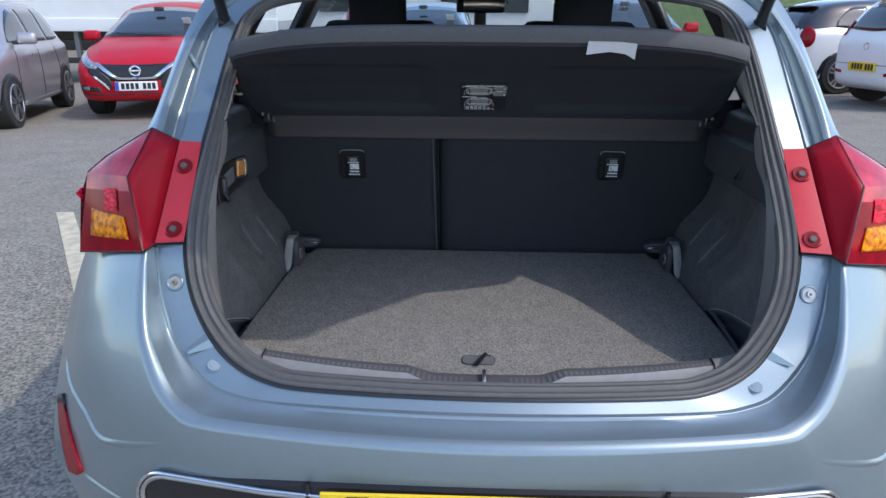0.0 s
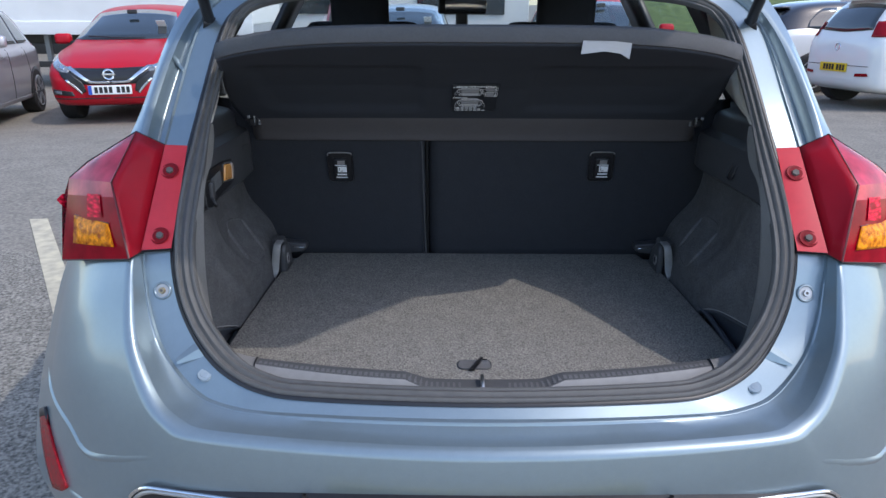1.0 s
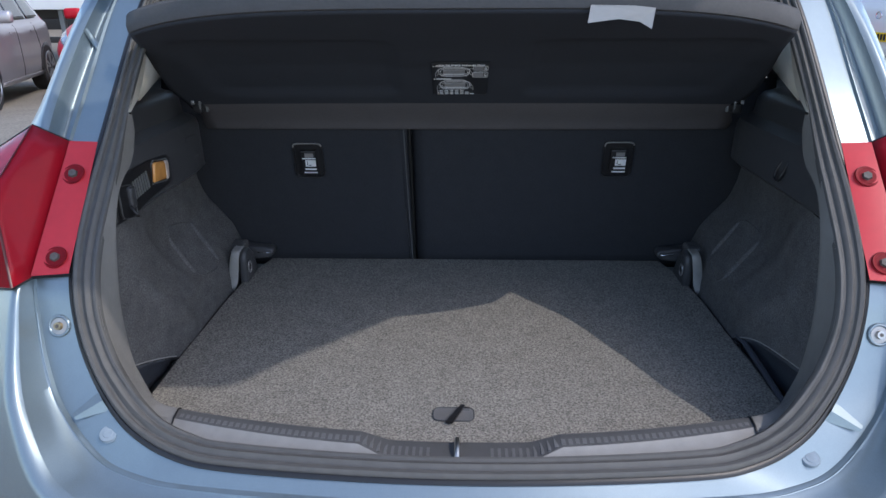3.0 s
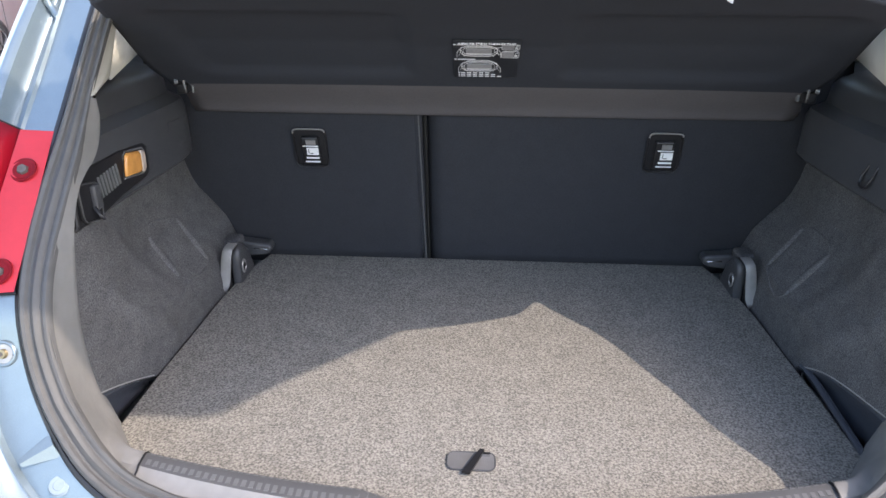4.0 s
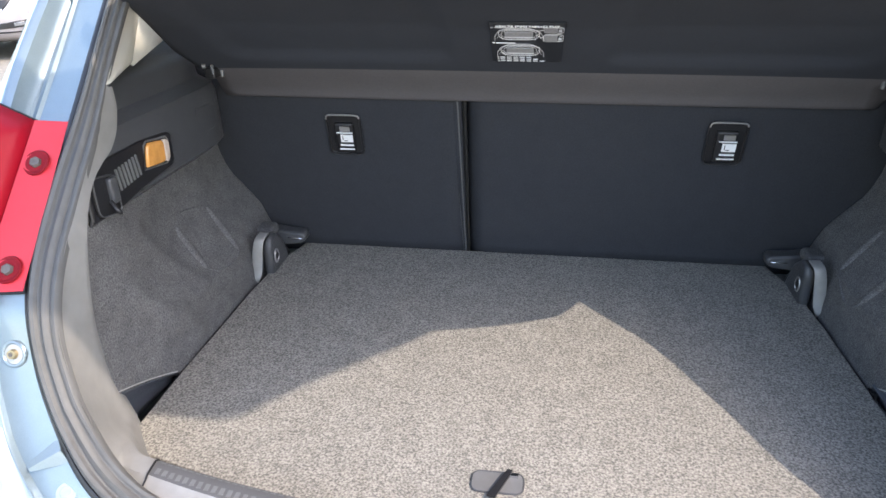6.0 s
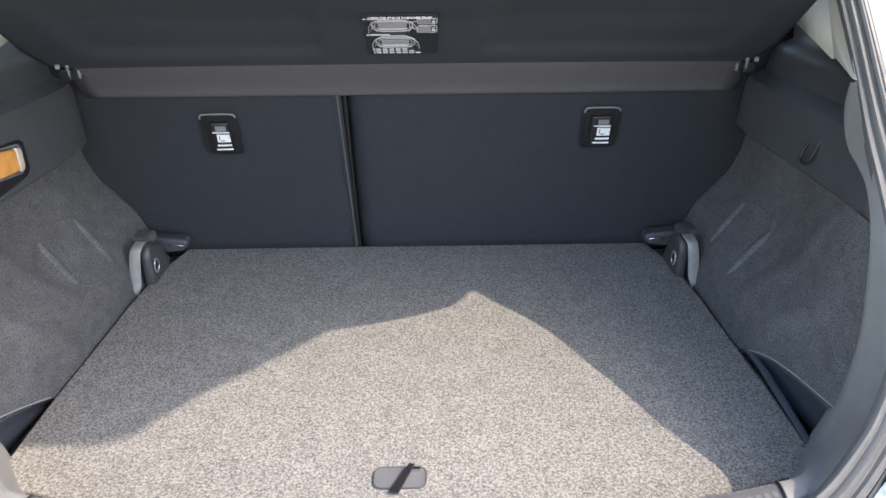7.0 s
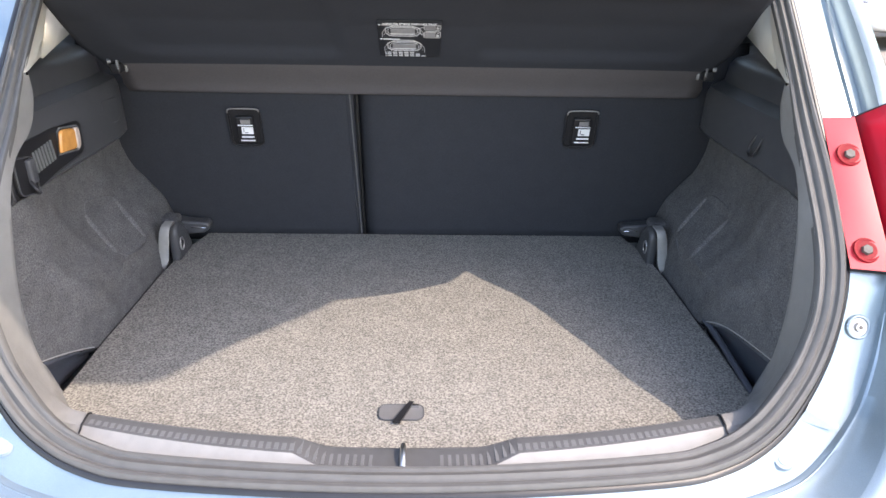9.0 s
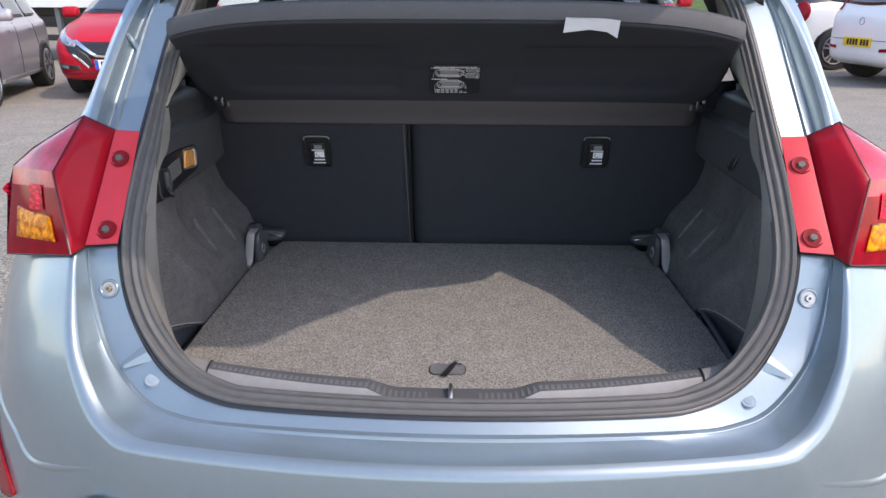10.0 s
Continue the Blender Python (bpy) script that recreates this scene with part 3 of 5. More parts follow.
# Tail lamps.
for side in (-1, 1):
    S = lambda x, y, z: Vector((side * x, y, z))
    TL, TR, BR, BL = S(.592, .386, 1.050), S(.553, .393, 1.047), S(.546, .240, .897), S(.594, .230, .897)
    TIP, RIDGE, INB = S(.640, .378, 1.077), S(.645, .266, 1.010), S(.604, .200, .894)
    OT, OTIP, BO = S(.768, .357, .994), S(.790, .358, .948), S(.774, .296, .856)
    fn = (TL - BL).cross(BR - BL).normalized()
    fn = fn if fn.y < 0 else -fn
    eye, cups = Vector((0, -.65, 1.29)), []
    for x, y, z in ((.601, .393, .9985), (.590, .286, .9035)):
        q = S(x, y, z)
        cups.append(eye + (q - eye) * ((BL + fn * .004 - eye).dot(fn) / (q - eye).dot(fn)))
    bm = patch(TL, TR, BR, BL, bulge=.001, lift=.004, n=44)
    lamp = part("tail_lamp", bm, RED_FLANGE, car, "red tail lamp with amber indicator")
    bm = bmesh.new()
    vs = [bm.verts.new(q) for q in (TL, TIP, RIDGE, INB, BL)]
    bm.faces.new(vs)
    bmesh.ops.triangulate(bm, faces=bm.faces)
    bmesh.ops.subdivide_edges(bm, edges=bm.edges, cuts=3, use_grid_fill=True)
    part("inner_face", bm, INNER_RED, lamp, "smooth red inner face", thick=.003)
    part("top_lens", patch(TIP, S(.735, .370, 1.022), OT, RIDGE, bulge=.008), PINK_LENS, lamp, "clear pinkish red top lens")
    q = (RIDGE, OT, BO, INB)
    part("upper_lens", patch(*q, v=(0, .2), bulge=.006), PINK_LENS, lamp)
    part("lens_body", patch(*q, v=(.2, 1), bulge=.006), DEEP_RED, lamp, "deep red smooth lens")
    part("brake_lens", patch(*q, u=(.25, .50), v=(.17, .47), bulge=.006, lift=.002, n=8), RED_LENS, lamp, "bright red brake lens with facet sparkle in its colour")
    at = lambda a, b: q[0].lerp(q[1], a).lerp(q[3].lerp(q[2], a), b)
    c = [at(*k) for k in ((.17, .55), (.78, .45), (.78, .80), (.15, .85))]
    part("indicator", patch(*c, bulge=.0045, lift=.0045, n=8), AMBER, lamp, "amber indicator lens with facet sparkle in its colour", thick=.002)
    part("indicator_edge", tube([c[0].lerp(c[1], k / 8) + Vector((0, -.0045, .002)) for k in range(9)], .0012, 6), DARK_RED, lamp)
    part("lamp_gasket", tube([k + Vector((0, .002, -.0012)) for k in (BO, INB, BL, BR)], .0022, 6), BLACK_PLASTIC, lamp, "thin black gasket under the lamp")
    part("lamp_gasket", tube([k + Vector((0, .002, .001)) for k in (TL, TIP, S(.735, .370, 1.022), OT)], .0014, 6), BLACK_PLASTIC, lamp)
    part("lens_edge", tube([TIP, RIDGE, INB], .0020, 6), DARK_RED, lamp)
    part("lens_wrap", loft([[OT, OTIP, BO], [S(.812, .47, .958), S(.828, .49, .925), S(.812, .41, .858)], [S(.835, .62, .92), S(.850, .64, .90), S(.846, .60, .855)]]), RED_LENS, lamp)
    part("lens_tip", prism([S(.785, .352, .965), S(.785, .36, .930), S(.806, .366, .95)], (0, .012, 0)), RED_LENS, lamp, bevel=.003)
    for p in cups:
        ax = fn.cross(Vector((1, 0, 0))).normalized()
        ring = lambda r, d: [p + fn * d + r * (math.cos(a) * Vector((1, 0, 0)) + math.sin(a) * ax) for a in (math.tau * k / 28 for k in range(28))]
        # Shallow ring and disc; their dark red replaces a deep cup's shade.
        cup = part("screw_cup", loft([ring(.0168, .0005), ring(.0158, .0022), ring(.0146, .0020), ring(.0118, .0008)], True), CUP_SHADE, lamp, "low screw ring, the shade of a recess in its colour")
        part("screw_flange", disc(p + fn * .0010, fn, .0122, .0010, 24), CUP_SHADE, cup)
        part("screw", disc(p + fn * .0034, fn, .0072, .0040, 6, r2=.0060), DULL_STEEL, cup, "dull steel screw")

# Boot side linings: felt walls with a raised panel and an open corner pocket.
def seg(y, z, a, b):
    """Distance from a place on the wall to a line on it."""
    p, a, b = Vector((y, z)), Vector(a), Vector(b)
    t = max(0, min(1, (p - a).dot(b - a) / (b - a).length_squared))
    return (p - a - (b - a) * t).length


def lip_z(y, side):
    """Height of the corner pocket's edge."""
    if side < 0:
        return float(np.interp(y, [.23, .285, .345, .417, .45], [.738, .719, .695, .661, .63]))
    return float(np.interp(y, [.23, .298, .37, .445, .50, .53], [.738, .722, .708, .693, .665, .64]))


def wall_x(y, z, side):
    """The lining bulges over the wheel arch and stands back above it."""
    fore = float(np.interp(z, [.64, .66, .72, .80, .90, .95], [.502, .505, .513, .521, .531, .536]))
    mid = float(np.interp(z, [.64, .70, .735, .77, .81, .85, .94], [.496, .500, .506, .530, .557, .569, .576]))
    aft = float(np.interp(z, [.64, .66, .70, .73, .756, .775, .80, .82, .84, .87, .94], [.488, .496, .510, .519, .527, .539, .556, .571, .579, .585, .588]))
    k, q = max(0, min(1, (y - .36) / .26)), max(0, min(1, (y - .66) / .16))
    k, q = k * k * (3 - 2 * k), q * q * (3 - 2 * q)
    x = (fore + (mid - fore) * k) * (1 - q) + aft * q
    # soft fold that runs down to the pocket
    x -= .005 * math.exp(-(seg(y, z, (.39, .81), (.50, .69)) / .018) ** 2) + .003 * math.exp(-(seg(y, z, (.46, .87), (.55, .74)) / .016) ** 2)
    # broad swelling above the pocket
    x -= .007 * math.exp(-((y - .47) / .07) ** 2 - ((z - .76) / .06) ** 2)
    # pocket below a sloping lip
    k = max(0, min(1, (lip_z(y, side) - z) / .010))
    return x + .012 * k * k * (3 - 2 * k)


def welt(points, r0, r1):
    """A low round welt along (y, z) points of a lining, thin at its ends."""
    line = spline([(0, y, z) for y, z in points], 8)
    bm = bmesh.new()
    rows = []
    for i, q in enumerate(line):
        along = (line[min(i + 1, len(line) - 1)] - line[max(i - 1, 0)]).normalized()
        out = Vector((0, along.z, -along.y))
        r = r0 + (r1 - r0) * math.sin(math.pi * i / (len(line) - 1)) ** .5
        rows.append([q + out * r * math.cos(a) + Vector((1, 0, 0)) * r * .8 * math.sin(a) for a in [math.pi * k / 6 for k in range(7)]])
    return rows


for side in (-1, 1):
    rows = []
    for i in range(191):
        row = []
        for j in range(111):
            z = .640 + .30 * j / 110
            y0 = .27 + .45 * max(0, z - .80)
            y = y0 + (.862 - .18 * (z - .66) - y0) * i / 190
            row.append((side * wall_x(y, z, side), y, z))
        rows.append(row)
    bm = loft(rows)
    bmesh.ops.delete(bm, geom=[q for q in bm.faces if q.calc_center_median().z < lip_z(q.calc_center_median().y, side) and q.calc_center_median().y < (.515 if side > 0 else .43)], context="FACES")
    wall = part("boot_side_lining", bm, FELT, car, "dark grey felt side lining with a raised panel", thick=.004)
    top, low = ((.689, .812), (.680, .737)), ((.582, .822), (.578, .752))
    if side > 0:
        top, low = ((.716, .812), (.714, .741)), ((.606, .813), (.613, .734))
    (a, b), (c, d) = top, low
    mid = lambda u, v, k: (u[0] + (v[0] - u[0]) * k, u[1] + (v[1] - u[1]) * k)
    for name, line, r0, r1 in (("pressed_ridge", [a, mid(a, b, .5), b], .0020, .0088), ("pressed_ridge", [c, mid(c, d, .5), d], .0020, .0088), ("pressed_edge", [b, (b[0] - .018, b[1] - .010), (d[0] + .03, d[1] - .018), d], .0010, .0032), ("pressed_edge", [a, (a[0] - .03, a[1] + .012), (c[0] + .02, c[1] + .012), c], .0008, .0024)):
        part(name, loft([[(side * (wall_x(q.y, q.z, side) - .0015 - q.x), q.y, q.z) for q in row] for row in welt(line, r0, r1)]), FELT, wall)
    lip = [(side * (wall_x(y, lip_z(y, side) + .005, side) - .001), y, lip_z(y, side) + .002) for y in [.25 + (.25 if side > 0 else .17) * k / 14 for k in range(15)]]
    part("pocket_lip", tube(eased(lip, rounds=3), .0017), BRACKET, wall, "thin plastic pocket edge")
    rows = []
    for k in range(17):
        y = .25 + (.265 if side > 0 else .18) * k / 16
        top = lip_z(y, side) - .001
        rows.append([(side * (wall_x(y, top + .012, side) + .0005 + .016 * math.sin(min(1, q * 1.6) * math.pi / 2)), y, top + (.636 - top) * q) for q in [i / 6 for i in range(7)]])
    part("pocket_liner", loft(rows), POCKET, wall, "dark smooth plastic pocket liner", thick=.002)
    if side > 0:
        part("pocket_rim", tube(spline([(.5005, .500, .669), (.5030, .47, .668), (.5035, .42, .665), (.503, .36, .662), (.5015, .30, .659)], 5), .0052, 8), POCKET, wall, "rounded plastic rim beside the floor")
    # plastic ledge that carries the shelf
    ledge = []
    for y, dx in ((.345, .0), (.50, 0), (.62, 0), (.70, 0.002), (.755, .012), (.80, .05), (.90, .08)):
        zz = -.03 * (y - .5)
        up = .018 if side > 0 else 0
        prof = [(.600, .922 + up), (.534, .924 + up), (.526, .931 + up), (.527, .985), (.528, 1.012), (.533, 1.024), (.546, 1.029), (.556, 1.035), (.561, 1.064), (.570, 1.073), (.640, 1.088)]
        ledge.append([(side * min(a + dx, .530 + max(0, y - .43) * .7), max(y, .352 + max(0, b - .985) * .85), b + zz) for a, b in prof])
    cols = [spline(list(c), 6) for c in zip(*ledge)]
    part("shelf_ledge", loft(cols), LEDGE, car, "dark grained plastic shelf ledge", thick=.004)
    part("quarter_trim", loft([[(side * .56, .56, 1.083), (side * .565, .62, 1.16), (side * .56, .70, 1.29)], [(side * .665, .95, 1.095), (side * .62, .95, 1.2), (side * .575, .95, 1.33)]]), PILLAR_TRIM, car, thick=.004)
    # seat catch bracket beside the seat foot
    strap = ((.718, .630, .516, .494), (.714, .648, .513, .493), (.708, .661, .505, .487), (.711, .672, .501, .483), (.714, .690, .499, .481), (.715, .712, .496, .478), (.717, .728, .493, .476), (.724, .737, .491, .474), (.742, .740, .489, .472))
    bracket = part("tie_down_bracket", loft([spline([(side * (w0 + (w1 - w0) * e), y + .0015 * (2 * e - 1) ** 4, z) for y, z, w0, w1 in strap], 5) for e in (0, .06, .5, .94, 1)]), BRACKET, car, "matte grey lashing bracket", thick=.004)
    part("bracket_base", prism([(side * .486, y, z) for y, z in ((.734, .645), (.732, .716), (.742, .731), (.765, .733), (.795, .708), (.82, .652))], (-side * .018, 0, 0)), LEDGE, bracket, bevel=.006)
    part("lashing_ring", tube([(side * .4665, .752 + .009 * math.cos(a), .690 + .013 * math.sin(a)) for a in (math.tau * k / 16 for k in range(16))], .0016, 6, True), SATIN, bracket, "satin lashing ring")
    part("ring_boss", disc((side * .4675, .752, .690), (side, 0, 0), .007, .004, 14), BLACK_PLASTIC, bracket)
    part("hinge_cover", box(side * .506, .806, .716, .040, .044, .022, bev=.009), FELT, bracket)
    part("hinge_foot", prism([(side * x, .818, z) for x, z in ((.508, .714), (.470, .709), (.438, .7065), (.431, .701), (.433, .690), (.445, .683), (.508, .676))], (0, .030, 0)), LEDGE, bracket, bevel=.004)
    # Chrome bar added as the glint on the dark foot.
    part("hinge_glint", prism([(side * x, .8155, z) for x, z in ((.468, .6955), (.440, .6945), (.438, .697), (.468, .699))], (0, .004, 0)), CHROME, bracket, bevel=.001)

# Lamp panel on one side, a hook on the other.
def on_panel(outline, x=-.5235):
    return [(x, y, z) for y, z in outline]


panel = part("lamp_panel", prism(on_panel([(.352, .930), (.40, .926), (.47, .934), (.55, .938), (.562, .944), (.563, .984), (.552, .990), (.48, .998), (.40, .999), (.375, .992), (.354, .972)], -.5270), (.004, 0, 0)), BLACK_PLASTIC, car, "black panel with boot lamp and bag hook", bevel=.003)
part("boot_lamp", prism(on_panel([(.481, .959), (.526, .9525), (.531, .956), (.533, .980), (.528, .985), (.495, .991), (.489, .987)]), (.006, 0, 0)), AMBER_PLAIN, panel, "amber boot lamp lens", bevel=.003)
part("lamp_rim", prism(on_panel([(.5315, .9515), (.538, .950), (.544, .955), (.546, .977), (.542, .9825), (.5325, .9845)]), (.0058, 0, 0)), PINK_CLEAR, panel, "clear end of the lamp lens", bevel=.002)
part("lamp_bezel", tube(on_panel([(.479, .957), (.538, .948), (.546, .953), (.549, .979), (.544, .985), (.494, .9935), (.487, .989)], -.522), .0014, 6, True), SILVER_PLASTIC, panel)
for k in range(7):
    part("vent_slot", box(-.5222, .4165 + .0082 * k, .9655 + .0006 * k, .003, .0026, .030, tilt=8), SILVER_PLASTIC, panel)
part("hook_housing", prism([(-.5235, .383 + y, .957 + z - .20 * y) for y, z in rounded(.024, .027, .010)], (.004, 0, 0)), BLACK_PLASTIC, panel, bevel=.001)
part("hook_rim", tube([(-.5185, .383 + y, .957 + z - .20 * y) for y, z in rounded(.023, .026, .010)], .0011, 6, True), LEDGE, panel)
part("hook_tab", box(-.517, .394, .961, .008, .016, .034, bev=.003), LEDGE, panel)
part("bag_hook", tube(spline([(-.516, .383, .950), (-.508, .380, .940), (-.506, .384, .934), (-.512, .390, .933)], 6), .0026), BLACK_PLASTIC, panel, "black bag hook")
part("access_cover", prism(on_panel([(.640, .955), (.70, .951), (.715, .958), (.715, .988), (.700, .994), (.650, .998)], -.5285), (.0035, 0, 0)), LEDGE, car, "raised cover in the shelf ledge", bevel=.002)
part("bag_hook", tube(spline([(.527, .486, .996), (.520, .485, .978), (.517, .488, .967), (.516, .497, .963), (.517, .506, .966), (.520, .509, .977), (.527, .508, .993)], 6), .0021), BLACK_PLASTIC, car, "small black bag hook")

# Rear seat backs, split two to three, with release handles.
def seat_y(z):
    return .878 - .24 * (z - .66)


def seat_back(x0, x1):
    rows = []
    w = x1 - x0
    for j in range(13):
        z = .645 + .44 * j / 12
        row = []
        for i in range(25):
            s = i / 24
            x = x0 + w * s
            edge = min(s * w, (1 - s) * w)
            top = (1.085 - z)
            r = .014 * max(0, 1 - edge / .02) ** 2 + .02 * max(0, 1 - top / .03) ** 2
            row.append((x, seat_y(z) + r, z))
        rows.append(row)
    return loft(rows)


for x0, x1, lx, lz in ((-.62, -.116, -.330, .907), (-.111, .62, .322, .911)):
    back_ob = part("rear_seat_back", seat_back(x0, x1), SEAT_CLOTH, car, "dark cloth rear seat back", thick=.012)
    part("seat_cushion_core", box((x0 + x1) / 2, seat_y(.86) + .085, .86, x1 - x0 - .03, .12, .42, tilt=13.5, bev=.03), SEAT_CLOTH, back_ob)
    ang = 13.5
    y0 = seat_y(lz)
    m = pose(lx, y0 - .010, lz, ang)
    out = [m @ Vector((x, 0, z + .008)) for x, z in rounded(.0300, .0395, .011)]
    handle = part("release_handle", prism(out, (0, .018, 0)), BLACK_PLASTIC, back_ob, "black seat release with white pictogram", smooth=False)
    rim = [m @ Vector((x, -.002, z + .008)) for x, z in rounded(.0300, .0395, .011)]
    part("handle_rim", tube(rim, .0022, 8, True), BLACK_PLASTIC, handle)
    # Silver strip imitates the sky's sheen on the black rim.
    part("rim_glint", tube(spline([m @ Vector((x, -.0042, z + .0110)) for x, z in ((-.0300, .0285), (-.0285, .0345), (-.022, .0370), (0, .0375), (.022, .0370), (.0285, .0345), (.0295, .031))], 4), .0016, 8), SATIN, handle, "silver strip in place of the sheen on the upper rim")
    ob = part("paddle", box(0, -.003, .004, .034, .010, .058, bev=.004), BLACK_PLASTIC, handle)
    ob.matrix_local = m
    for dx, dz, h, wd in ((.003, .0238, .0095, .018), (.002, .0160, .0016, .029), (.005, .0050, .0145, .022), (.004, -.0088, .0030, .024), (.003, -.0170, .0022, .028)):
        ob = part("pictogram", box(dx, -.0098, dz, wd, .002, h), SATIN if h == .0095 else LABEL_WHITE, handle)
        ob.matrix_local = m
    for dx, dz, h, wd in ((-.002, .006, .008, .0012), (.003, .001, .0012, .006)):
        ob = part("pictogram_line", box(dx, -.0112, dz, wd, .001, h), PRINT_BLACK, handle)
        ob.matrix_local = m
def split_line(dx0, dx1, lift):
    """A line down the split between the backs: dx0 at the foot, dx1 at the top."""
    return [(-.1135 + dx0 + (dx1 - dx0) * k / 20, seat_y(.655 + .0172 * k) - lift, .655 + .0172 * k) for k in range(21)]


# Black strip over the split stands in for the shade in the gap.
part("seat_gap_shade", loft([split_line(-.0025, -.0035, .0032), split_line(0, 0, .0045), split_line(.0025, .003, .0032)]), PRINT_BLACK, car, "black strip in place of the shade between the seat backs", thick=.003)
part("seat_bolster", loft([split_line(-.0095, -.0245, -.001), split_line(-.008, -.021, .004), split_line(-.006, -.012, .0055), split_line(-.003, -.006, .003)]), SEAT_CLOTH, car, thick=.002)
part("seat_piping", tube(split_line(-.0055, -.0125, .0062), .0016, 6), SHELF_EDGE, car, "grey piping along the seat edge")
part("seat_piping", tube(split_line(-.0095, -.0250, .0006), .0013, 6), SHELF_EDGE, car)

# Tailgate, raised.
HINGE, SLOPE = Vector((0, .585, 1.385)), math.atan(.62)


def gate(x, s, h=0.0):
    """A place on the raised tailgate: across, along from the hinge, and above its inner face."""
    return HINGE + Vector((x, -math.cos(SLOPE) * s - math.sin(SLOPE) * h, math.sin(SLOPE) * s - math.cos(SLOPE) * -h))


def gate_half(s):
    """Half the tailgate's width."""
    return float(np.interp(s, [0, .25, .45, .50, .577, .654, .737, .79, .845], [.50, .575, .600, .598, .580, .556, .541, .532, .526]))


rows_in, rows_out = [], []
for j in range(21):
    s = .845 * j / 20
    bow = [(-1 + i / 8) for i in range(17)]
    rows_in.append([gate(b * gate_half(s), s, .03 * (1 - b * b)) for b in bow])
    rows_out.append([gate(b * gate_half(s) * 1.03, s, .055 + .055 * (1 - b * b)) for b in bow])
def glazed(rows):
    """A skin of the tailgate with the window's opening left out."""
    bm = loft(rows)
    cut = []
    for f in bm.faces:
        c = f.calc_center_median() - HINGE
        along = -c.y * math.cos(SLOPE) + c.z * math.sin(SLOPE)
        if .13 < along < .47 and abs(c.x) < .80 * gate_half(along):
            cut.append(f)
    bmesh.ops.delete(bm, geom=cut, context="FACES")
    return bm


bm = glazed(rows_out)
loft([rows_in[0], rows_out[0]], bm=bm), loft([rows_in[-1], rows_out[-1]], bm=bm)
loft([[r[0] for r in rows_in], [r[0] for r in rows_out]], bm=bm), loft([[r[-1] for r in rows_in], [r[-1] for r in rows_out]], bm=bm)
tailgate = part("tailgate", bm, PAINT, car, "raised tailgate")
part("tailgate_inner_panel", glazed([[q - gate(0, 0, .002) + HINGE for q in r] for r in rows_in]), LEDGE, tailgate, "dark plastic inner panel", thick=.003)
pane = part("rear_window", loft([[gate(b * gate_half(s) * .86, s, .058 + .055 * (1 - b * b) + .006) for b in (-1, -.5, 0, .5, 1)] for s in (.09, .3, .51)]), GLASS, tailgate, "clear rear window", thick=.004)
pane.visible_shadow = False
part("tailgate_lining", loft([[gate(b * gate_half(s) * .85, s, .03 * (1 - b * b) - .008) for b in (-1, -.5, 0, .5, 1)] for s in (.52, .66, .81)]), BLACK_PLASTIC, tailgate, "black plastic inner lining", thick=.006)
for side in (-1, 1):
    lo, hi = Vector((side * .545, .575, 1.262)), gate(side * .50, .42, -.005)
    strut = part("gas_strut", tube([lo, lo.lerp(hi, .55)], .011, 12), BLACK_PLASTIC, car, "black gas strut")
    part("strut_rod", tube([lo.lerp(hi, .5), hi], .005, 10), STEEL, strut)
    part("strut_ball", disc(lo, (side, -.5, .2), .016, .03, 16), BLACK_PLASTIC, strut)

# Roof, cabin, bonnet and wheels.
ROOF_Y = [(1.0, 1.440, .575, 1.405), (1.6, 1.462, .58, 1.425), (2.2, 1.445, .57, 1.405), (2.62, 1.39, .55, 1.355)]
rows = [[(x * w, y, top - (top - edge) * abs(x) ** 2.5) for x in [-1 + k / 8 for k in range(17)]] for y, top, w, edge in ROOF_Y]
front = [[(x * .575, .80 + .0 * x, 1.428 - .03 * abs(x) ** 2.5) for x in [-1 + k / 8 for k in range(17)]]]
top_rows = [[(x * p[2][0] / 1.0, p[0][1] * (1 - abs(x)) + p[2][1] * abs(x), p[0][2] - (p[0][2] - p[2][2]) * abs(x) ** 3) for x in [-1 + k / 8 for k in range(17)]] for p in (RING_C, RING_M, RING_D)]
part("roof_panel", loft(top_rows + rows), PAINT, car, thick=.006)
part("roof_lining", loft([[(p[0] * .97, p[1], p[2] - .045) for p in r] for r in top_rows[2:] + rows]), ROOF_LINING, car, "pale roof lining", thick=.004)
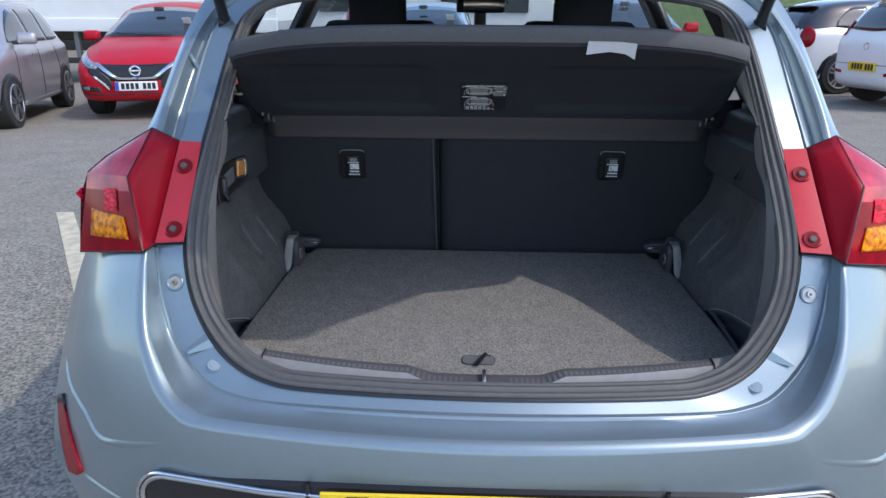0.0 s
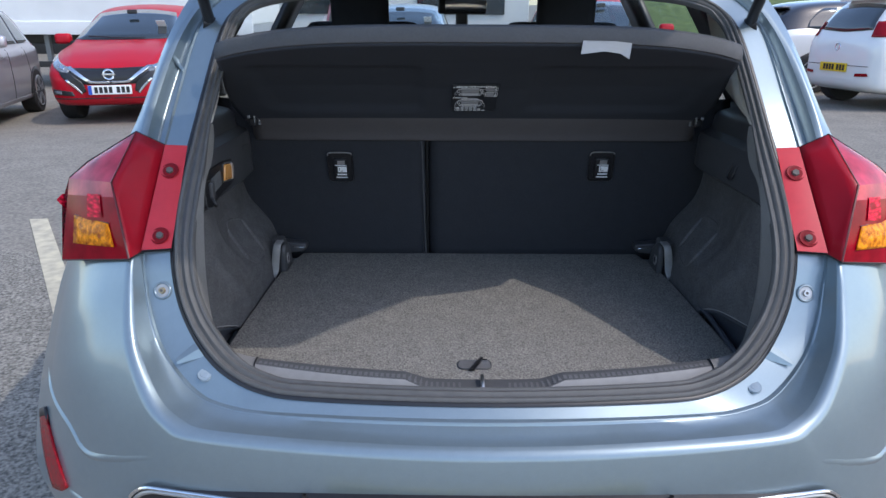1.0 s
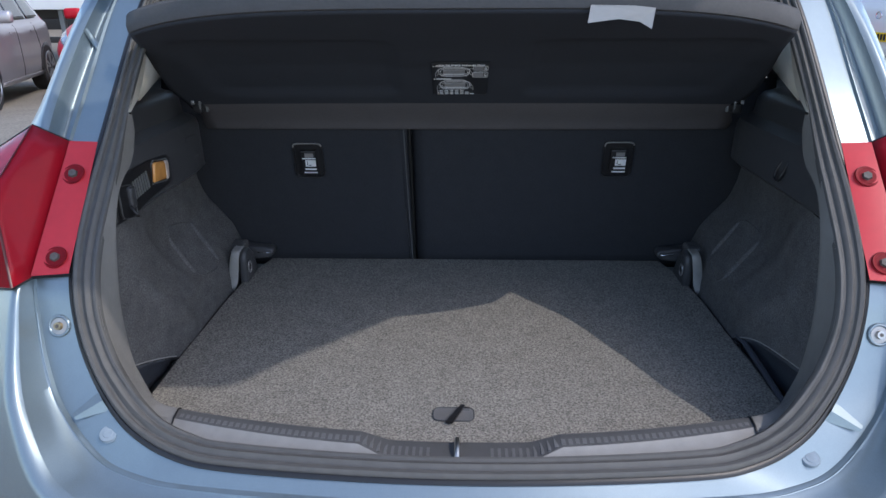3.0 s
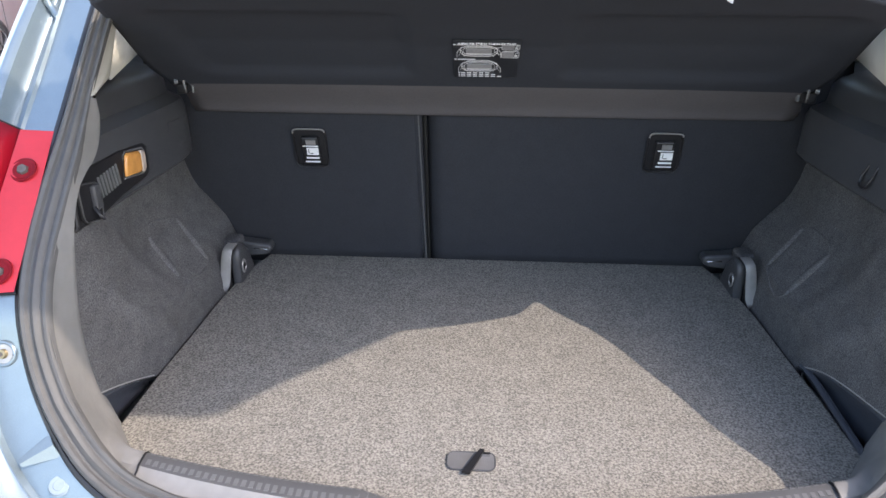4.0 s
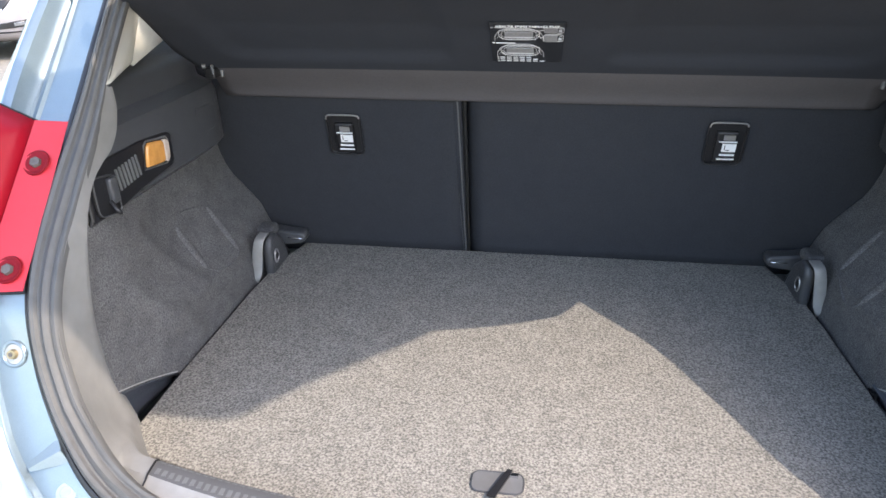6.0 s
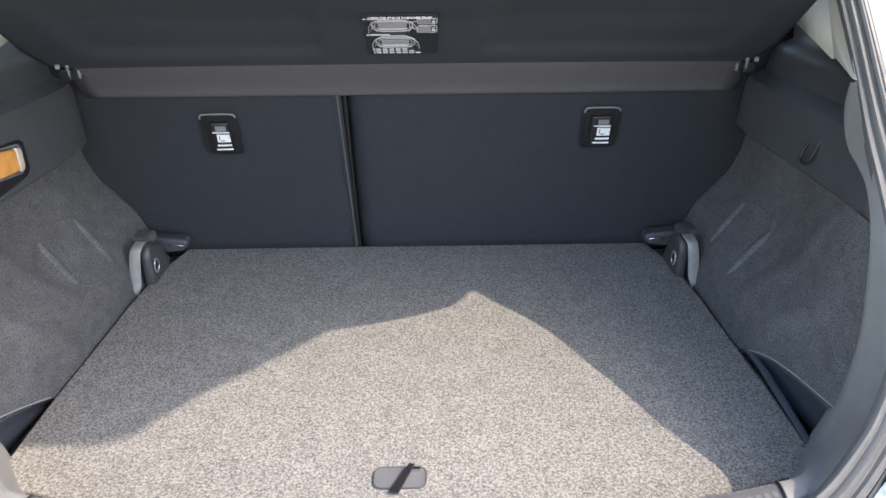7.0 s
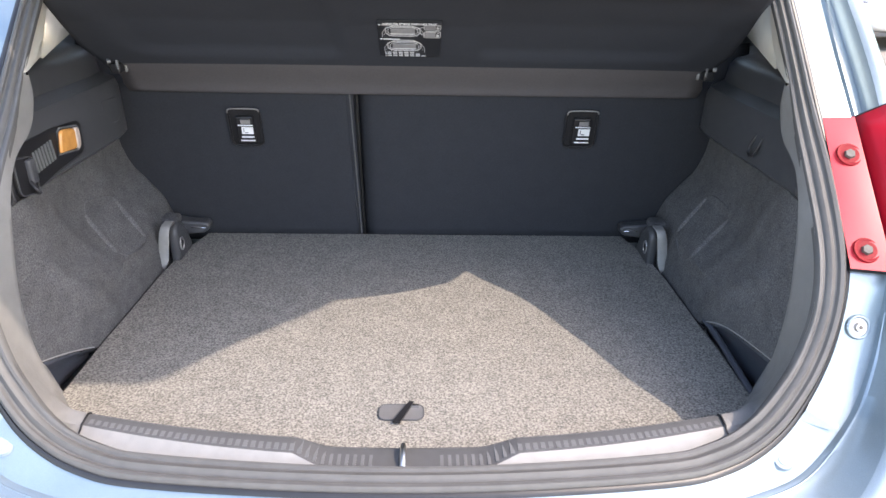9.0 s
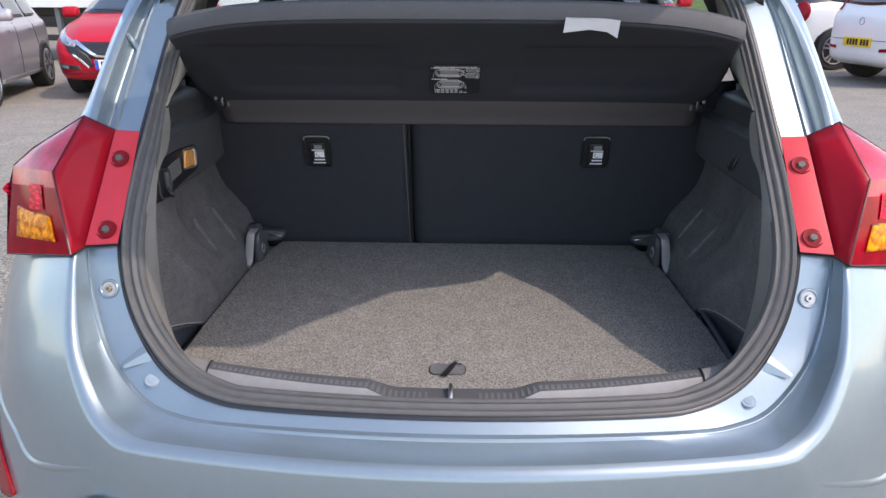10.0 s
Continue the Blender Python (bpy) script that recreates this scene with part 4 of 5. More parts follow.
for side in (-1, 1):
    X = lambda v: side * v
    low = [[(X(a), y, z) for a, z in ((.80, .20), (.86, .30), (.885, .55), (.882, .75), (.862, .86), (.835, .96))] for y in (.72, 1.2, 1.9, 2.6, 3.1)]
    low += [[(X(a), y, z) for a, z in ((.78, .2), (.84, .3), (.87, .55), (.86, .72), (.82, .82), (.74, .88))] for y in (3.6, 3.9)]
    low += [[(X(a), y, z) for a, z in ((.55, .2), (.62, .3), (.66, .5), (.64, .62), (.58, .70), (.48, .74))] for y in (4.2,)]
    part("side_panel", loft([spline(r, 3) for r in low]), PAINT, car, thick=.006)
    for y0, y1, zt in ((.98, 1.22, 1.40), (1.80, 2.02, 1.42)):
        part("door_pillar", loft([[(X(.835), y0, .95), (X(.71), y0 + .02, 1.2), (X(.585), y0 + .03, zt)], [(X(.835), y1, .95), (X(.71), y1 + .02, 1.2), (X(.585), y1 + .03, zt)]]), BLACK_PLASTIC, car, thick=.03)
    part("windscreen_pillar", tube(spline([(X(.78), 3.25, .95), (X(.68), 2.95, 1.16), (X(.565), 2.6, 1.375)], 4), .03, 8), PAINT, car)
    part("roof_rail", tube(spline([(X(.585), 1.0, 1.395), (X(.59), 1.6, 1.415), (X(.58), 2.2, 1.40), (X(.56), 2.62, 1.36)], 4), .022, 8), PAINT, car)
    for y0, y1 in ((1.12, 1.86), (1.98, 2.75)):
        pane = part("side_window", loft([[(X(.832), y0, .955), (X(.71), y0 + .02, 1.2), (X(.592), y0 + .03, 1.385)], [(X(.832), y1 + (.25 if y0 > 1.9 else 0), .955), (X(.70), y1 + (.05 if y0 > 1.9 else .02), 1.2), (X(.592), y1 + (-.12 if y0 > 1.9 else .03), 1.37)]]), GLASS, car, thick=.003)
        pane.visible_shadow = False
    # front seats
    seat = part("front_seat_back", box(X(.40), 2.05, .92, .46, .14, .62, bev=.05, tilt=12), SEAT_CLOTH, car, "dark front seat with headrest")
    part("headrest", box(X(.405), 1.98, 1.29, .225, .10, .20, bev=.035, tilt=8), SEAT_CLOTH, seat)
    part("seat_cushion", box(X(.40), 2.35, .55, .48, .50, .16, bev=.05), SEAT_CLOTH, seat)
    for y in (.98, 3.42):
        tyre = part("wheel", disc((X(.79), y, .235), (1, 0, 0), .315, .20, 40), TYRE, car, "road wheel")
        part("rim", disc((X(.885), y, .235), (1, 0, 0), .21, .02, 32), ALLOY, tyre)
        for k in range(5):
            a = math.tau * k / 5
            part("spoke", prism([(X(.896), y + math.cos(a + d) * r, .235 + math.sin(a + d) * r) for d, r in ((-.3, .05), (-.12, .20), (.12, .20), (.3, .05))], (X(.006), 0, 0)), ALLOY, tyre)
part("windscreen_header", box(0, 2.62, 1.355, 1.08, .06, .03, bev=.01), BLACK_PLASTIC, car)
pane = part("windscreen", loft([[(x * w, y + .10 * (1 - x * x), z) for x in (-1, -.5, 0, .5, 1)] for y, z, w in ((2.62, 1.365, .55), (2.95, 1.17, .66), (3.25, .97, .76))]), GLASS, car, thick=.004)
pane.visible_shadow = False
part("bonnet", loft([[(x * w, y + .06 * (1 - x * x), z + .04 * (1 - x * x)) for x in [-1 + k / 6 for k in range(13)]] for y, z, w in ((3.2, .95, .77), (3.6, .90, .75), (3.95, .82, .68), (4.2, .70, .50))]), PAINT, car, thick=.006)
part("front_bumper", loft([[(x * w, y - .30 * x * x, z) for x in [-1 + k / 6 for k in range(13)]] for y, z, w in ((4.2, .72, .56), (4.26, .5, .72), (4.2, .22, .66))]), PAINT, car, thick=.006)
part("floor_pan", box(0, 2.2, .24, 1.60, 3.4, .03, bev=.01), BLACK_PLASTIC, car)
part("boot_bulkhead", box(0, .60, .60, 1.10, .95, .05, bev=.01), BLACK_PLASTIC, car)
part("dashboard", box(0, 3.0, .82, 1.40, .40, .26, bev=.08), BLACK_PLASTIC, car)
mirror = part("cabin_mirror", box(.012, 2.66, 1.285, .235, .03, .075, bev=.015), BLACK_PLASTIC, car, "black rear-view mirror")
part("mirror_glass", box(.03, 2.642, 1.285, .20, .003, .052, bev=.001), CHROME, mirror)
part("mirror_stem", box(.012, 2.70, 1.22, .06, .03, .12, bev=.01), LEDGE, mirror)

# Boot floor board with its carpet and pull handle.
edge_l = [(-.495, .24), (-.498, .30), (-.497, .42), (-.492, .53), (-.488, .66), (-.478, .78), (-.452, .876)]
outline = [(x, .183 + .33 * x * x, 0) for x in [-.45 + .9 * k / 24 for k in range(25)]]
outline += [(-x, y, 0) for x, y in edge_l] + [(x, y, 0) for x, y in edge_l[::-1]]
floor_board = tagged(part("boot_floor", prism([(x, y, .630) for x, y, _ in outline], (0, 0, .030)), CARPET, smooth=False, bevel=.003), "speckled grey carpeted boot floor board", "boot floor")
pull = part("pull_recess", prism([(-.011 + x, .258 + y, .6602) for x, y in rounded(.031, .0165, .010)], (0, 0, .0022)), TREAD, floor_board, "grey pull handle recess", smooth=False)
part("pull_rim", tube([(-.011 + x, .258 + y, .6622) for x, y in rounded(.031, .0165, .010)], .0010, 6, True), LEDGE, pull)
part("pull_tab", prism([(-.022, .233, .664), (-.012, .231, .664), (.006, .273, .666), (.000, .275, .666)], (0, 0, .003)), BLACK_PLASTIC, pull, smooth=False)
part("pull_pin", box(.008, .268, .665, .010, .004, .004), CHROME, pull)

# Parcel shelf, lifted at its rear edge.
def shelf_z(y):
    return float(np.interp(y, [.335, .433, .502, .572, .674, .722], [1.242, 1.205, 1.175, 1.140, 1.073, 1.041]))


def shelf_half(y):
    return float(np.interp(y, [.33, .433, .505, .573, .644, .707, .747, .80], [.482, .487, .502, .520, .530, .522, .507, .495]))


def shelf_point(s, v, lift=0.0):
    """s across from -1 to 1; v from the rear edge (0) to the front crease (1)."""
    y = (.337 + .096 * s ** 4) * (1 - v) + .722 * v
    x = s * shelf_half(y) - .008
    k = max(0, min(1, (abs(x + .004) - .10) / .03)) * max(0, min(1, (.47 - abs(x)) / .04)) * max(0, min(1, (.672 - y) / .025)) * max(0, min(1, (y - .45) / .03))
    lift += .007 * k * k * (3 - 2 * k)
    return Vector((x, y + .55 * lift, shelf_z(y) + .83 * lift))


ss = [-1 + k / 20 for k in range(41)]
shelf = tagged(part("parcel_shelf", loft([[shelf_point(k / 60, v / 36) for k in range(-60, 61)] for v in range(37)]), SHELF_UNDER, thick=.010), "dark parcel shelf tilted up at its rear edge", "parcel shelf")
lip_rows = [[shelf_point(s, 0) + Vector((0, a, b)) for s in ss] for a, b in ((.006, -.004), (-.004, .001), (-.006, .010), (.000, .023), (.010, .027))]
part("shelf_lip", loft(lip_rows), SHELF_EDGE, shelf, "grey cloth rear lip", thick=.003)
band = [[(s * (shelf_half(y) if y < .72 else w) - .008 * max(0, 1 - k / 14), y + .004 * abs(s) ** 3 * min(1, k / 14), z) for s in ss] for k, (y, z, w) in enumerate(spline([(.684, 1.0640, .525), (.698, 1.0528, .523), (.712, 1.0420, .521), (.726, 1.0316, .519), (.740, 1.0208, .523), (.752, 1.0108, .528), (.761, 1.0020, .529), (.768, .9942, .528), (.7745, .9895, .527), (.782, .990, .526)], 3))]
part("front_band", loft(band), SHELF_BAND_LIT, shelf, "cloth front band, toned lighter for light bounced off the floor", thick=.004)
for side in (-1, 1):
    peg = part("shelf_peg", box(side * .508, .700, 1.046, .018, .034, .018, bev=.004), BLACK_PLASTIC, shelf, "black shelf pivot with bright clips")
    part("peg_clip", box(side * .503, .686, 1.052, .004, .006, .016, bev=.001), SILVER_PLASTIC, peg)
    part("peg_clip", box(side * .497, .706, 1.043, .004, .008, .014, bev=.001), SILVER_PLASTIC, peg)
    part("peg_pin", disc((side * .515, .682, 1.058), (side, -.4, 0), .004, .006, 12), SILVER_PLASTIC, peg)
down = Vector((0, -.55, -.83)).normalized()


def on_shelf(x, k, lift=.0066):
    """A place on the shelf's underside: across, and along from the label's top."""
    y = .552 + k * .834
    return Vector((x, y, shelf_z(y))) + down * lift


def label_bar(x, k, w, h, material, name="label_mark", lift=.0080):
    pts = [on_shelf(x, k, lift), on_shelf(x + w, k, lift), on_shelf(x + w, k + h, lift), on_shelf(x, k + h, lift)]
    return part(name, prism(pts, down * .001), material, sticker, smooth=False)


def label_line(points, width=.0007, closed=False, lift=.0082):
    """A thin printed line through (x, k) places of the sticker."""
    return part("label_outline", tube([on_shelf(a, b, lift) for a, b in points], width * .7, 4, closed), INK, sticker)


def label_text(words, x, k, width, name="label_text"):
    """Printed words, upright to one who looks in from behind the car."""
    curve = bpy.data.curves.new(name, "FONT")
    curve.body, curve.size, curve.resolution_u, curve.offset = words, 1, 2, .008
    temp = bpy.data.objects.new(name, curve)
    me = bpy.data.meshes.new_from_object(temp)
    bpy.data.objects.remove(temp)
    bpy.data.curves.remove(curve)
    bm = bmesh.new()
    bm.from_mesh(me)
    bpy.data.meshes.remove(me)
    f = width / max(v.co.x for v in bm.verts)
    for v in bm.verts:
        v.co = on_shelf(x + v.co.x * f, k - v.co.y * f * 1.6, .0094)
    return part(name, bm, LABEL_WHITE, sticker, smooth=False, thick=.0012)


rows = [[on_shelf(-.053 + .096 * i / 4 - .002 * k, -.009 + .136 * k, .0066) for i in range(5)] for k in [j / 12 for j in range(13)]]
sticker = part("instruction_label", loft(rows), BLACK_STICKER, shelf, "black instruction sticker with white drawings", smooth=False, thick=.0008)
label_text("HOW TO STORE PACKAGE TRAY", -.0455, .0036, .0805)
for k in (.0065, .0585):
    label_bar(-.052, k, .003, .003, INK)
    label_bar(-.0475, k + .0005, .026, .0024, INK)
for cx, ck in ((-.0165, .033), (-.0155, .085)):
    # raised boot lid and bumper round the drawing, then the tray itself
    label_line([(cx - .032, ck + .021), (cx - .0315, ck + .006), (cx - .026, ck - .010), (cx - .014, ck - .021), (cx + .014, ck - .021), (cx + .026, ck - .010), (cx + .0315, ck + .006), (cx + .032, ck + .021)])
    label_line([(cx - .029, ck + .014), (cx - .025, ck - .002), (cx - .021, ck + .018)], .0006)
    label_line([(cx + .029, ck + .014), (cx + .025, ck - .002), (cx + .021, ck + .018)], .0006)
    label_line([(cx + a, ck + b) for a, b in rounded(.0265, .0165, .014)], .0009, True)
    label_line([(cx + a, ck + b) for a, b in rounded(.0225, .0120, .010)], .0006, True)
    label_bar(cx - .0185, ck - .0080, .037, .014, PALE_INK)
    label_bar(cx - .0185, ck + .0075, .037, .0016, INK)
for k in (.0078, .0335):
    label_bar(.0170, k + .001, .0165, .0185, PALE_INK)
    label_line([(.0285 + a, k + .0103 + b) for a, b in rounded(.0125, .0103, .004)], .0007, True)
    label_line([(.0345, k + .016), (.036, k + .006), (.039, k + .005)], .0006)
    label_bar(.0350, k + .011, .004, .005, INK, "label_icon")
label_line([(.006, .026), (.012, .020), (.0165, .018)])
label_line([(.006, .036), (.012, .042), (.0165, .044)])
for k, w in ((.1070, .052), (.1135, .062), (.1200, .072)):
    label_bar(-.0475, k, .0020, .0020, INK)
    for i in range(int(w / .0092)):
        label_bar(-.0440 + .0092 * i, k, .0068, .0016, INK)
e = [shelf_point(x / .5, 0) + Vector((0, -.008, -.002)) for x in (.180, .21, .24, .268)]
pts = [e[0] + Vector((0, 0, .006)), e[1] + Vector((0, 0, .006)), e[2] + Vector((0, 0, .006)), e[3] + Vector((0, 0, .004)), e[3] + Vector((-.004, -.006, -.022)), e[3] + Vector((-.020, -.003, -.013)), e[1] + Vector((.008, -.003, -.011)), e[0] + Vector((-.004, -.008, -.016))]
tagged(part("paper_note", prism(pts, (0, -.0008, 0)), PAPER, smooth=False), "torn white paper tucked under the shelf's lip", "paper")


# ---- other vehicles and the far surroundings ----
def on_body(tree, outline, axis, side, lift=.004, n=10, m=6):
    """A sheet laid on a body: outline is a lower and an upper edge, each of 2D points, thrown along axis from side."""
    low, top = (spline([(*q, 0) for q in e], 4) for e in outline)
    rows = []
    for j in range(m + 1):
        row = []
        for i in range(n + 1):
            def along(e):
                s = i / n * (len(e) - 1)
                k = min(int(s), len(e) - 2)
                return e[k].lerp(e[k + 1], s - k)
            q = along(low).lerp(along(top), j / m)
            if axis == "y":
                start, ray = Vector((q.x, 2.2 + side * 4, q.y)), Vector((0, -side, 0))
            else:
                start, ray = Vector((side * 3, q.x, q.y)), Vector((-side, 0, 0))
            hit, nor, _, _ = tree.ray_cast(start, ray)
            if hit is None:
                hit, nor, _, _ = tree.find_nearest(start + ray * 3)
            if nor.dot(ray) > 0:
                nor = -nor
            row.append(hit + nor * lift)
        rows.append(row)
    return loft(rows)


def oval(at, normal, a, b):
    """A low domed oval, a wide and b high."""
    m = Matrix.Translation(at) @ Vector(normal).to_track_quat("Z", "Y").to_matrix().to_4x4()
    bm = bmesh.new()
    bmesh.ops.create_uvsphere(bm, u_segments=24, v_segments=10, radius=1, matrix=m @ Matrix.Diagonal((a, b, .045, 1)))
    return bm


def parked_car(label, at, turn, paint, length=4.45, width=1.79, height=1.54, tail="tall", roof=None, group="parked cars"):
    """A parked hatchback; its own y runs from the tail (0) to the nose."""
    ob = thing("parked_car", label, "car", group)
    ob.matrix_world = pose(at[0], at[1], ground_z(*at), -1.5, -1.0) @ pose(0, 0, 0, 0, 0, turn)
    W, f, H = width / 2, length / 4.45, height
    # station: y, half width, underside, belt height, belt half width, top, half width of the top's edge
    st = [(.00, .52, .40, .66, .48, .70, .34), (.03, .72, .32, .80, .66, .86, .48), (.09, .84, .27, .90, .76, 1.00, .54), (.20, .92, .23, .95, .84, 1.18, .58), (.42, .97, .20, .97, .90, H - .13, .62), (.72, .99, .19, .97, .93, H - .04, .65),
          (1.30, 1.0, .19, .96, .94, H, .68), (1.95, 1.0, .19, .95, .94, H - .01, .68), (2.42, 1.0, .19, .95, .94, H - .07, .67), (2.72, 1.0, .19, .96, .93, H - .19, .68), (3.02, 1.0, .19, .97, .92, 1.20, .72), (3.34, .99, .19, .96, .89, 1.035, .74),
          (3.62, .98, .20, .92, .86, .975, .66), (3.95, .95, .21, .84, .80, .895, .58), (4.20, .90, .23, .76, .74, .80, .52), (4.33, .83, .25, .71, .68, .735, .48), (4.41, .74, .28, .66, .60, .68, .42), (4.45, .60, .32, .60, .50, .61, .34)]
    rows = []
    for y, w, lo, belt, bw, top, rw in st:
        w, bw, rw, y = w * W, bw * W, rw * W, y * f
        half = [(0, lo), (w * .55, lo), (w * .90, lo + .03), (w * .985, lo + .13), (w, lo * .45 + belt * .55), (w * .985, belt - .07), (bw, belt), (bw * .66 + rw * .34, belt + (top - belt) * .36), (bw * .28 + rw * .72, belt + (top - belt) * .74), (rw * .93, top - (top - belt) * .06 - .008), (rw * .5, top), (0, top + .012)]
        loop = [(x, y, z) for x, z in half] + [(-x, y, z) for x, z in half[-2:0:-1]]
        rows.append(spline(loop, 3, True))
    rings = list(zip(*[spline(c, 4) for c in zip(*rows)]))
    bm = loft(rings, True)
    for row in (rings[0], rings[-1]):
        bm.faces.new([bm.verts.new(p) for p in row])
    bmesh.ops.remove_doubles(bm, verts=bm.verts, dist=1e-5)
    tree = BVHTree.FromBMesh(bm)
    upper = None
    if roof is not None:
        upper = bm.copy()
        bmesh.ops.delete(upper, geom=[q for q in upper.faces if q.calc_center_median().z < 1.0], context="FACES")
        bmesh.ops.delete(bm, geom=[q for q in bm.faces if q.calc_center_median().z >= 1.0], context="FACES")
    body = part("body", bm, paint, ob)
    if upper is not None:
        part("roof", upper, roof, ob, "black roof and pillars")

    def lay(name, outline, axis, side, material, parent=body, label="", lift=.004):
        ob2 = part(name, on_body(tree, outline, axis, side, lift), material, parent, label, thick=.008)
        return ob2

    # front: glass, grille, lamps
    ws = lay("windscreen", ([(-.80 * W, 1.035), (-.4 * W, 1.03), (0, 1.03), (.4 * W, 1.03), (.80 * W, 1.035)], [(-.615 * W, H - .135), (-.3 * W, H - .095), (0, H - .085), (.3 * W, H - .095), (.615 * W, H - .135)]), "y", 1, DARK_GLASS, label="dark windscreen")
    part("wiper", tube([(-.30 * W, 3.40 * f, 1.055), (.1 * W, 3.40 * f, 1.06), (.58 * W, 3.33 * f, 1.085)], .009, 6), BLACK_PLASTIC, body)
    part("screen_paper", box(-.48 * W, 3.075 * f, 1.235, .12, .004, .14, tilt=-54), PLATE_WHITE, body)
    part("mirror_housing", box(.03 * W, 2.78 * f, 1.405, .14, .03, .06, bev=.015), BLACK_PLASTIC, body)
    grille = lay("grille", ([(-.36 * W, .515), (0, .505), (.36 * W, .515)], [(-.64 * W, .715), (0, .70), (.64 * W, .715)]), "y", 1, BLACK_PLASTIC, label="black front grille")
    for s in (-1, 1):
        lay("chrome_trim", ([(0, .525), (s * .24 * W, .53), (s * .33 * W, .56), (s * .60 * W, .722)], [(0, .548), (s * .22 * W, .552), (s * .29 * W, .58), (s * .53 * W, .722)]), "y", 1, CHROME, lift=.014)
        lay("grille_side", ([(s * .40 * W, .40), (s * .47 * W, .47), (s * .64 * W, .60), (s * .70 * W, .68)], [(s * .34 * W, .43), (s * .37 * W, .53), (s * .48 * W, .62), (s * .62 * W, .71)]), "y", 1, BLACK_PLASTIC, lift=.006)
        lay("silver_trim", ([(s * .40 * W, .395), (s * .47 * W, .46), (s * .60 * W, .57)], [(s * .385 * W, .405), (s * .445 * W, .475), (s * .575 * W, .58)]), "y", 1, CHROME, lift=.014)
        lamp = lay("headlamp", ([(s * .56 * W, .655), (s * .70 * W, .675), (s * .84 * W, .745), (s * .90 * W, .80)], [(s * .52 * W, .70), (s * .66 * W, .745), (s * .78 * W, .80), (s * .885 * W, .865)]), "y", 1, LAMP_CLEAR, label="long clear headlamp", lift=.008)
        lay("lamp_unit", ([(s * .62 * W, .685), (s * .70 * W, .71)], [(s * .61 * W, .705), (s * .69 * W, .735)]), "y", 1, CHROME, lamp, lift=.018)
        lay("fog_recess", ([(s * .50 * W, .375), (s * .84 * W, .395)], [(s * .53 * W, .43), (s * .82 * W, .465)]), "y", 1, BLACK_PLASTIC, lift=.005)
        lay("fog_lamp", ([(s * .68 * W, .40), (s * .79 * W, .41)], [(s * .68 * W, .435), (s * .78 * W, .445)]), "y", 1, LAMP_CLEAR, lift=.012)
        lay("bumper_lip", ([(s * .02 * W, .335), (s * .5 * W, .335), (s * .84 * W, .34)], [(s * .02 * W, .348), (s * .5 * W, .348), (s * .84 * W, .353)]), "y", 1, BLACK_PLASTIC)
        # sides
        lay("rear_side_window", ([(.66 * f, 1.03), (.9 * f, 1.0), (1.30 * f, .995)], [(.72 * f, 1.12), (.98 * f, H - .14), (1.30 * f, H - .12)]), "x", s, DARK_GLASS)
        lay("rear_door_window", ([(1.36 * f, .995), (2.05 * f, .99)], [(1.36 * f, H - .12), (2.05 * f, H - .125)]), "x", s, DARK_GLASS)
        lay("front_door_window", ([(2.12 * f, .99), (2.6 * f, .99), (3.06 * f, 1.005)], [(2.12 * f, H - .125), (2.42 * f, H - .16), (3.02 * f, 1.03)]), "x", s, DARK_GLASS)
        for y0, y1 in ((2.085, 2.085), (1.10, 1.22), (3.14, 3.10)):
            lay("door_seam", ([(y0 * f - .004, .30), (y0 * f - .004, .60), (y1 * f - .004, .94)], [(y0 * f + .004, .30), (y0 * f + .004, .60), (y1 * f + .004, .94)]), "x", s, BLACK_PLASTIC, lift=.001)
        lay("sill_trim", ([(1.18 * f, .25), (3.1 * f, .25)], [(1.18 * f, .30), (3.1 * f, .30)]), "x", s, paint, lift=.016)
        for y in (1.30, 2.25):
            lay("door_handle", ([(y * f, .83), ((y + .20) * f, .825)], [(y * f, .865), ((y + .20) * f, .86)]), "x", s, paint, lift=.02)
        for y in (.82 * f, 3.52 * f):
            lay("wheel_arch", ([(y - .36, .20), (y - .33, .34), (y - .20, .36), (y, .36), (y + .20, .36), (y + .33, .34), (y + .36, .20)], [(y - .40, .20), (y - .345, .47), (y - .2, .61), (y, .665), (y + .2, .61), (y + .345, .47), (y + .40, .20)]), "x", s, BLACK_PLASTIC, lift=.003)
            tyre = part("wheel", disc((s * (W - .10), y, .315), (1, 0, 0), .315, .215, 40), TYRE, ob, bevel=.02)
            part("rim", disc((s * (W + .008), y, .315), (1, 0, 0), .22, .012, 32), BLACK_PLASTIC, tyre)
            part("rim_edge", tube([(s * (W + .012), y + .215 * math.cos(a), .315 + .215 * math.sin(a)) for a in (math.tau * k / 32 for k in range(32))], .010, 6, True), ALLOY, tyre)
            for k in range(5):
                for d0 in (-.17, .17):
                    a = math.tau * k / 5 + .3
                    part("spoke", prism([(s * (W + .014), y + math.cos(a + d) * r, .315 + math.sin(a + d) * r) for d, r in ((d0 - .30, .045), (d0 - .075, .215), (d0 + .075, .215), (d0 + .30, .045))], (s * .008, 0, 0)), ALLOY, tyre)
        mir = part("door_mirror", box(s * (W + .10), 2.93 * f, 1.05, .22, .12, .145, bev=.05), paint, ob)
        part("mirror_arm", box(s * (W - .01), 2.95 * f, 1.0, .12, .05, .045, bev=.012), BLACK_PLASTIC, mir)
